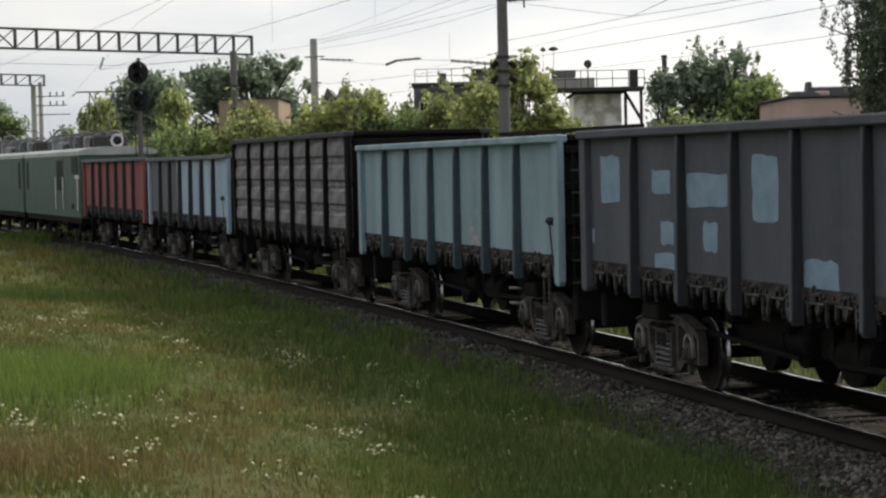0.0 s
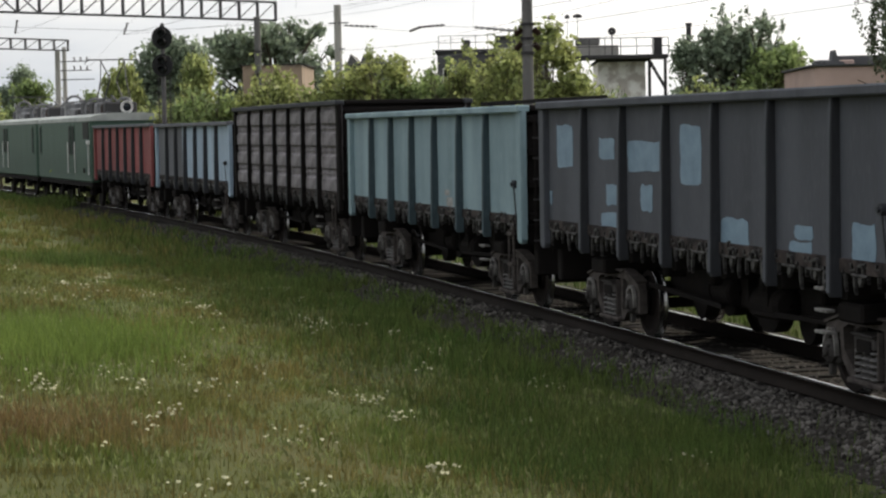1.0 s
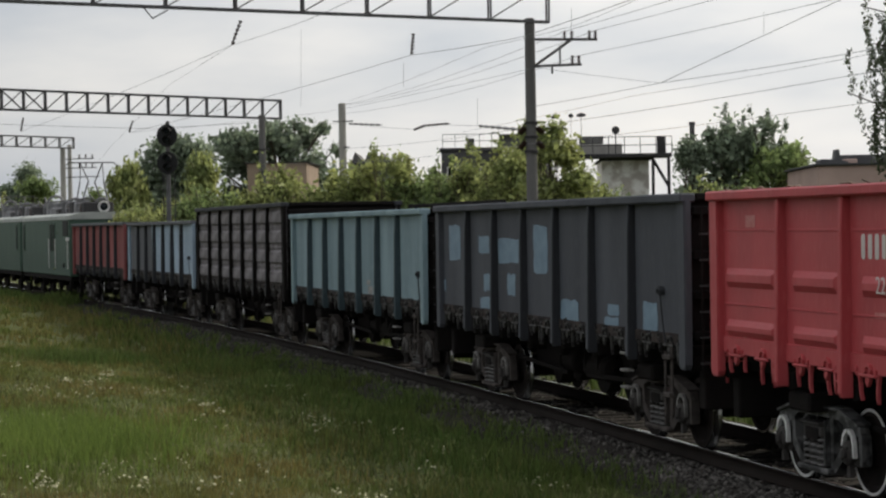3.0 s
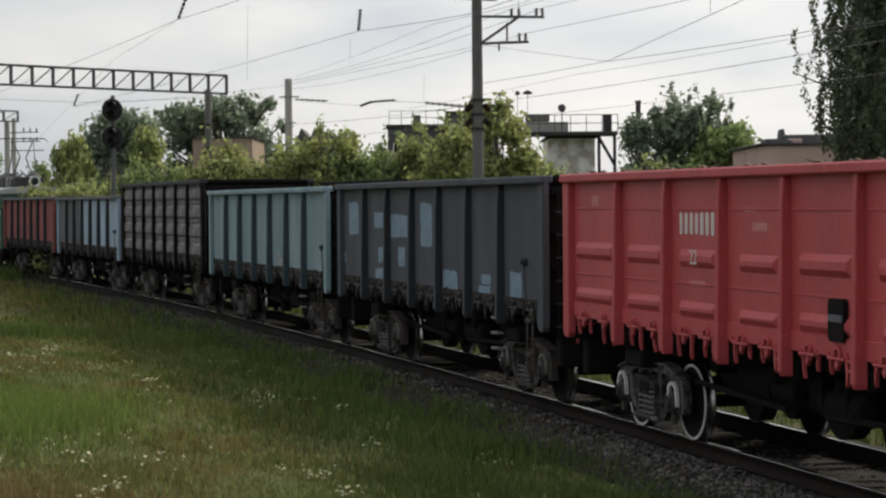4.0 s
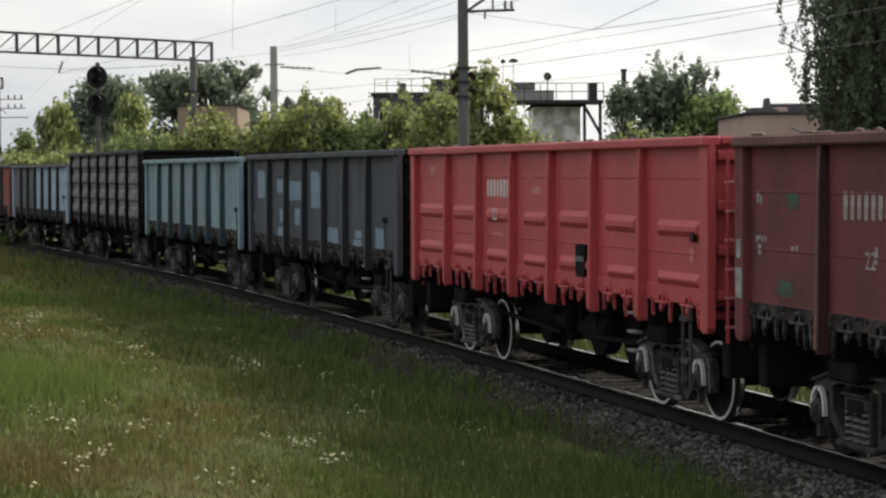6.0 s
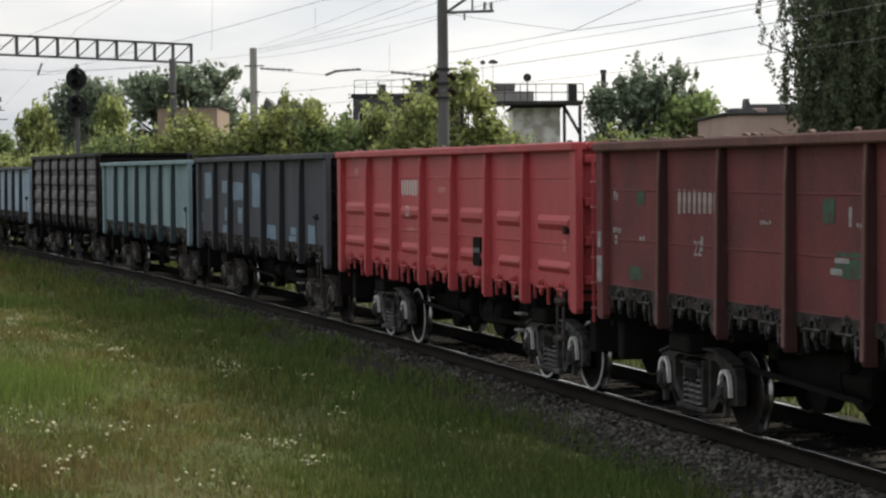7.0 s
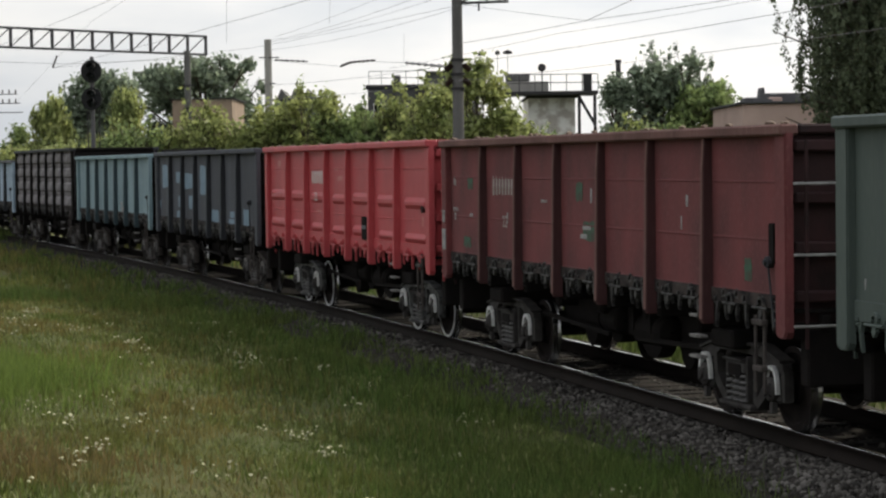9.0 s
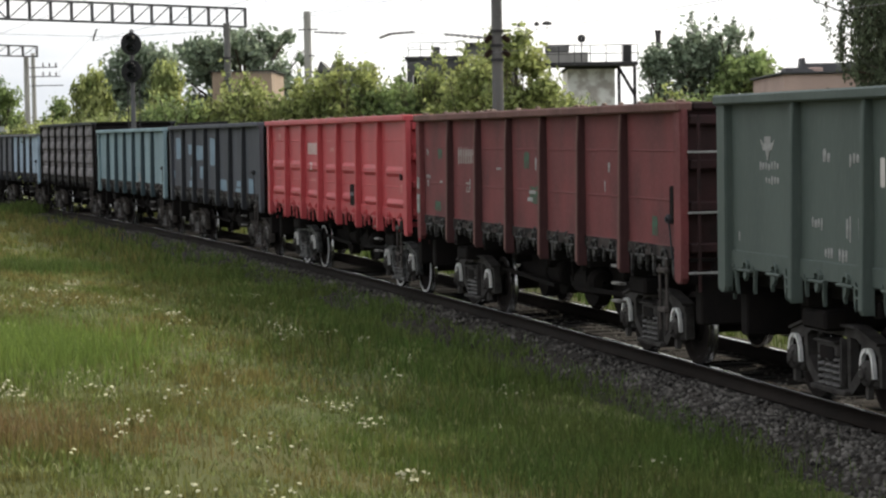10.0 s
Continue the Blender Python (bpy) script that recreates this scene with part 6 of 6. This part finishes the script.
def build_trees():
    r = np.random.RandomState(21)
    tree("tree", -19.4, 130.0, lumps(r, 14, 1.9, 1.6, 3.2, 7.6, 1.0, 0.95, 0.8) + lumps(r, 16, 2.5, 2.0, 3.0, 8.5, 0.5, 0.5, 0.7), 9000, 0.2, M_LEAF_FAR, "tall dense green tree behind the signal", "tree", 1, 0.25, gap=0.12)
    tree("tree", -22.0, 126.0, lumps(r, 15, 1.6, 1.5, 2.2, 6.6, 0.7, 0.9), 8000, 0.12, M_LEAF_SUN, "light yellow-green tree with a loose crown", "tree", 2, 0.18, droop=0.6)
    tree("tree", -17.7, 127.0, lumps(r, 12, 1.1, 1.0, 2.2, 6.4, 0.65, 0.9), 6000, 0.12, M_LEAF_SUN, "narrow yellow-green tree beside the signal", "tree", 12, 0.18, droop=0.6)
    tree("tree", -14.6, 141.0, lumps(r, 20, 3.9, 2.4, 4.0, 8.6, 1.15, 0.9, 0.6) + lumps(r, 26, 4.9, 2.8, 3.4, 9.5, 0.55, 0.5, 0.6), 13000, 0.23, M_LEAF_FAR, "broad grey-green tree with an open crown", "tree", 3, 0.32, gap=0.08)
    x, y = (-41.3, 185.46, 9.25)[:2]
    tree("tree", x, y, lumps(r, 18, 2.1, 1.8, 2.6, 7.6, 0.85, 0.9), 7000, 0.17, M_LEAF_FAR, "distant round green tree beyond the locomotive", "tree", 4, 0.25)
    x, y = (-31.57, 167.04, 6.34)[:2]
    tree("tree", x, y, lumps(r, 9, 0.8, 0.8, 2.2, 5.2, 0.7, 0.75), 3500, 0.16, M_LEAF_MID, "small dark green tree in the distance", "tree", 5, 0.2)
    x, y = (-39.07, 180.83, 8.2)[:2]
    tree("tree", x, y, lumps(r, 16, 2.6, 1.8, 1.8, 6.6, 0.95, 0.95), 7000, 0.18, M_LEAF_MID, "distant leafy tree beyond the tracks", "tree", 6, 0.25)
    tree("tree", 11.9, 110.5, lumps(r, 16, 2.6, 2.2, 1.8, 6.6, 1.1, 1.0) + lumps(r, 24, 3.3, 2.4, 1.8, 7.5, 0.5, 0.55, 0.7), 13500, 0.18, M_LEAF_FAR, "large bushy green tree with twiggy shoots on top", "tree", 7, 0.3, gap=0.2)
    for k, (dx, top) in enumerate(((-0.7, 8.6), (0.5, 8.5), (1.4, 8.2))):
        tree("sapling", 12.4 + dx, 110.0, [(0.1 * q * (-1) ** q, 0, 5.6 + q * (top - 5.9) / 5, 0.28 - q * 0.03, 0.4) for q in range(6)], 700, 0.09, M_LEAF_FAR, "slender leafy shoots above the tree crown", "tree", 60 + k, 0.07, 0.6)
    tree("tree", 13.6, 108.0, lumps(r, 18, 1.7, 1.5, 1.8, 6.0, 0.75, 0.75), 7000, 0.17, M_LEAF_MID, "dense dark green tree beside the low building", "tree", 8, 0.25)
    tree("tree", 9.3, 109.0, lumps(r, 12, 1.0, 0.9, 1.8, 6.2, 0.55, 0.7), 6000, 0.12, M_LEAF_FAR, "slim rounded green tree near a chimney", "tree", 14, 0.2)
    # weeping birch
    r2 = np.random.RandomState(8)
    weeping_tree(11.85, 58.6, r2)
    # bushes along the far side of the track
    rows = ((-13.3, 88, 3.4, 1.5, 0), (-11.6, 86, 3.8, 1.4, 1), (-10.2, 87, 3.8, 1.4, 0), (-8.9, 86, 4.3, 1.4, 0), (-7.6, 87, 4.0, 1.4, 0), (-6.2, 87, 4.3, 1.4, 0), (-4.6, 86, 4.9, 1.4, 0), (-3.3, 86, 4.4, 1.3, 1), (-2.1, 85, 4.3, 1.3, 1), (-0.9, 84, 4.7, 1.3, 0), (0.3, 82, 5.1, 1.2, 0), (1.6, 79, 5.7, 1.15, 0), (2.6, 79, 4.1, 1.0, 0), (3.2, 80, 3.7, 0.8, 0), (5.2, 96, 3.4, 1.2, 1), (9.0, 98, 3.9, 1.2, 0), (10.2, 96, 3.6, 1.3, 1), (-15.6, 92, 3.2, 1.5, 0), (-18.0, 97, 3.1, 1.7, 0), (-21.5, 108, 3.3, 1.8, 0), (-27.5, 120, 3.4, 2.0, 1), (-32.0, 134, 4.6, 2.0, 0), (-35.2, 142, 4.9, 2.0, 1), (-12.5, 90, 3.1, 1.4, 1), (-7.0, 89, 3.6, 1.4, 0), (-5.4, 88, 4.2, 1.3, 1), (-3.9, 89, 4.0, 1.3, 0), (-2.7, 87, 3.9, 1.3, 0), (-1.5, 86, 4.1, 1.3, 1))
    for i, (x, y, top, wd, kind) in enumerate(rows):
        z = gz(x, y)
        top += 1.25
        b = lumps(r, 22, wd, wd * 0.9, 1.2, top - z - 0.7, 0.6, 0.6, 0.7) + lumps(r, 13, wd * 0.95, wd * 0.6, top - z - 1.5, top - z - 0.3, 0.2, 0.6, 0.6)
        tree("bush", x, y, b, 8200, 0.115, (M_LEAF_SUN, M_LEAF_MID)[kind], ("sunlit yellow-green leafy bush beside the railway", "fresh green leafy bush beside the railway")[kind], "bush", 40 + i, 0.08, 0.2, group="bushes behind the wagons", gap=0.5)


# ---- buildings ----
def windows(owner, x0, x1, y, z0, z1, count, gap=0.35):
    for i in range(count):
        a, b = x0 + (x1 - x0) * (i + gap / 2) / count, x0 + (x1 - x0) * (i + 1 - gap / 2) / count
        bm = B()
        box(bm, a, b, y - 0.05, y + 0.02, z0, z1)
        w = part("window", bm, M_GLASS, owner)
        bm = B()
        for c, d, e, f in ((a - 0.05, a, z0 - 0.05, z1 + 0.05), (b, b + 0.05, z0 - 0.05, z1 + 0.05), (a, b, z1, z1 + 0.05), (a, b, z0 - 0.05, z0), ((a + b) / 2 - 0.02, (a + b) / 2 + 0.02, z0, z1)):
            box(bm, c, d, y - 0.08, y, e, f)
        part("frame", bm, M_WHITEWALL, w)


def block(name, label, category, x0, x1, y, depth, top, mat, roof=0.18, bottom=-0.5):
    t = thing(name, label, category)
    bm = B()
    box(bm, x0, x1, y, y + depth, bottom, top, 0.03)
    part("wall", bm, mat, t)
    bm = B()
    box(bm, x0 - 0.15, x1 + 0.15, y - 0.15, y + depth + 0.15, top, top + roof, 0.02)
    part("roof", bm, M_ROOF, t)
    return t


def railing(owner, x0, x1, y, z, hgt, step):
    bm = B()
    for k in (0.5, 1.0):
        bar(bm, (x0, y, z + hgt * k), (x1, y, z + hgt * k), 0.04, 0.04)
    x = x0
    while x <= x1 + 0.01:
        bar(bm, (x, y, z), (x, y, z + hgt), 0.04, 0.04)
        x += step
    part("railing", bm, M_DARKSTEEL, owner, "thin steel railing")


def build_buildings():
    t = block("low_building", "beige brick building half hidden by bushes", "building", -14.6, -11.2, 124.3, 8, 6.95, M_BEIGE, 0.05)
    windows(t, -14.2, -11.6, 124.3, 3.2, 4.6, 2)
    t = block("workshop", "sooty dark grey workshop with roof railing", "building", -4.5, -0.2, 160, 12, 8.75, M_GREYWALL, 0.25)
    railing(t, -4.4, -0.4, 160.1, 9.0, 1.0, 0.9)
    bm = B()
    box(bm, -2.6, -2.1, 160.4, 161, 9.0, 9.7, 0.03)
    part("vent", bm, M_GREYWALL, t)
    windows(t, -4.2, -0.6, 160, 6.0, 7.6, 4)
    t = block("greenhouse_roof_shed", "grey shed with a glazed saw-tooth roof", "building", -11.2, -8.2, 158, 8, 7.9, M_GREYWALL, 0.12)
    for k in range(3):
        bm = B()
        x = -11.0 + k * 0.95
        extrude(bm, [(x, 8.02), (x + 0.3, 8.75), (x + 0.9, 8.02)], 158, 165)
        part("saw_tooth", bm, M_GALV, t)
    t = block("factory_hall", "grey flat-roofed factory block with a window band", "building", -0.1, 3.4, 150, 12, 9.3, M_GREYWALL, 0.2)
    windows(t, 0.0, 3.2, 150, 7.4, 8.6, 4)
    # whitewashed block with the railed steel platform
    t = block("whitewashed_building", "peeling whitewashed building carrying a railed steel platform", "building", 5.4, 7.95, 119.4, 7, 6.6, M_WHITEWALL, 0.1)
    bm = B()
    box(bm, 4.0, 9.1, 117.9, 120.6, 6.72, 6.92, 0.02)
    part("platform", bm, M_DARKSTEEL, t, "dark steel platform deck")
    railing(t, 4.0, 9.1, 117.95, 6.92, 0.9, 0.85)
    for a, b in (((8.1, 118.4, -0.5), (8.1, 118.4, 6.7)), ((8.95, 118.4, -0.5), (8.95, 118.4, 6.7)), ((8.1, 118.4, 6.6), (8.95, 118.4, 5.1))):
        bm = B()
        bar(bm, a, b, 0.16, 0.16)
        part("steel_support", bm, M_DARKSTEEL, t)
    bm = B()
    box(bm, 4.1, 6.5, 119.2, 120.5, 6.92, 7.5, 0.03)
    part("cabin", bm, M_CONCRETE, t, "low grey cabin on the platform")
    bm = B()
    box(bm, 4.2, 5.5, 119.6, 120.6, 7.55, 7.95, 0.03)
    part("cabin_top", bm, M_DARKCONC, t)
    bm = B()
    box(bm, 8.35, 8.8, 118.3, 118.8, 6.92, 7.85, 0.03)
    part("cabinet", bm, M_DARKSTEEL, t, "dark upright cabinet")
    bm = B()
    rod(bm, (6.1, 118.2, 6.92), (6.1, 118.2, 8.1), 0.03)
    lathe(bm, [(0.02, 0.1), (0.17, 0.12), (0.22, 0.0), (0.17, -0.12), (0.02, -0.1)], 14, "Y", (6.1, 118.2, 8.2))
    part("floodlight", bm, M_DARKSTEEL, t, "round floodlight on a stalk")
    p = thing("chimney_stack", "thin dark chimney above the trees", "chimney")
    bm = B()
    lathe(bm, [(0.16, 0.0), (0.14, 8.6), (0.18, 8.6), (0.18, 8.75), (0.1, 8.75)], 12, "Z", (10.55, 122, 0))
    part("stack", bm, M_DARKSTEEL, p)
    # long pinkish building
    t = block("pink_building", "long pinkish rendered building with a cluttered parapet roof", "building", 13.5, 24.0, 94.2, 10, 5.42, M_PINKWALL, 0.1)
    part("roof_shed", box(B(), 14.9, 22.0, 97.5, 99.0, 5.45, 5.98, 0.04), M_GREYWALL, t, "low grey shed on the roof")
    r = random.Random(4)
    for k in range(9):
        bm = B()
        x = 13.9 + k * 1.1 + r.uniform(-0.2, 0.2)
        box(bm, x, x + r.uniform(0.5, 1.3), 95.5, 97.0, 5.5, 5.62 + r.uniform(0.02, 0.28), 0.05)
        part("roof_block", bm, M_PINKWALL if k % 2 else M_GREYWALL, t)
    bm = B()
    extrude(bm, [(14.1, 5.5), (14.1, 5.62), (14.4, 5.72), (14.46, 6.15), (14.58, 6.15), (14.64, 5.72), (14.95, 5.62), (14.95, 5.5)], 95.2, 96.2)
    part("roof_gable", bm, M_GREYWALL, t)
    # small things in the bush tops: lamp heads on thin masts
    for (x, y, z), w in (((2.12, 90.0, 7.52), 0.22), ((2.82, 90.0, 7.55), 0.22), ((3.24, 90.0, 7.57), 0.4)):
        s = thing("yard_lamp", "small dark lamp head on a thin mast", "lamp", group="yard lamps")
        bm = B()
        rod(bm, (x, y, gz(x, y) - 0.2), (x, y, z), 0.011, seg=6)
        part("mast", bm, M_DARKSTEEL, s)
        bm = B()
        lathe(bm, [(0.02, 0.1), (w * 0.45, 0.03), (w * 0.5, -0.06), (0.02, -0.08)], 10, "Z", (x, y, z))
        part("lamp_head", bm, M_DARKSTEEL, s)


build_portals()
build_poles()
build_wires()
build_signals()
build_trees()
build_buildings()
build_sleepers(TRACK)


# ---- what moves: the train rolls away along the line ----
def travelled(t):
    return 0.7572 + 3.01401 * t + 0.131615 * t ** 2 - 0.0132941 * t ** 3 + 0.000659185 * t ** 4


def ride_pose(s, pivot):
    """A vehicle whose two pivots stand on the line, its middle at s."""
    a, b = on_track(s + pivot), on_track(s - pivot)
    x = (a - b).normalized()
    y = Vector((0, 0, 1)).cross(x).normalized()
    z = x.cross(y)
    m = Matrix((x, y, z)).transposed().to_4x4()
    m.translation = (a + b) / 2
    return m


def motions():
    for vehicle, offset, pivot in RIDING:
        walk(vehicle, [(k * 0.5, ride_pose(travelled(k * 0.5) + offset, pivot)) for k in range(21)])
    for wheelset, x, radius in TURNING:
        turn = lambda t: Matrix.Translation((x, 0, radius)) @ Matrix.Rotation((travelled(t) - travelled(0)) / radius, 4, "Y")
        walk(wheelset, [(k / 6, turn(k / 6)) for k in range(61)])


motions()
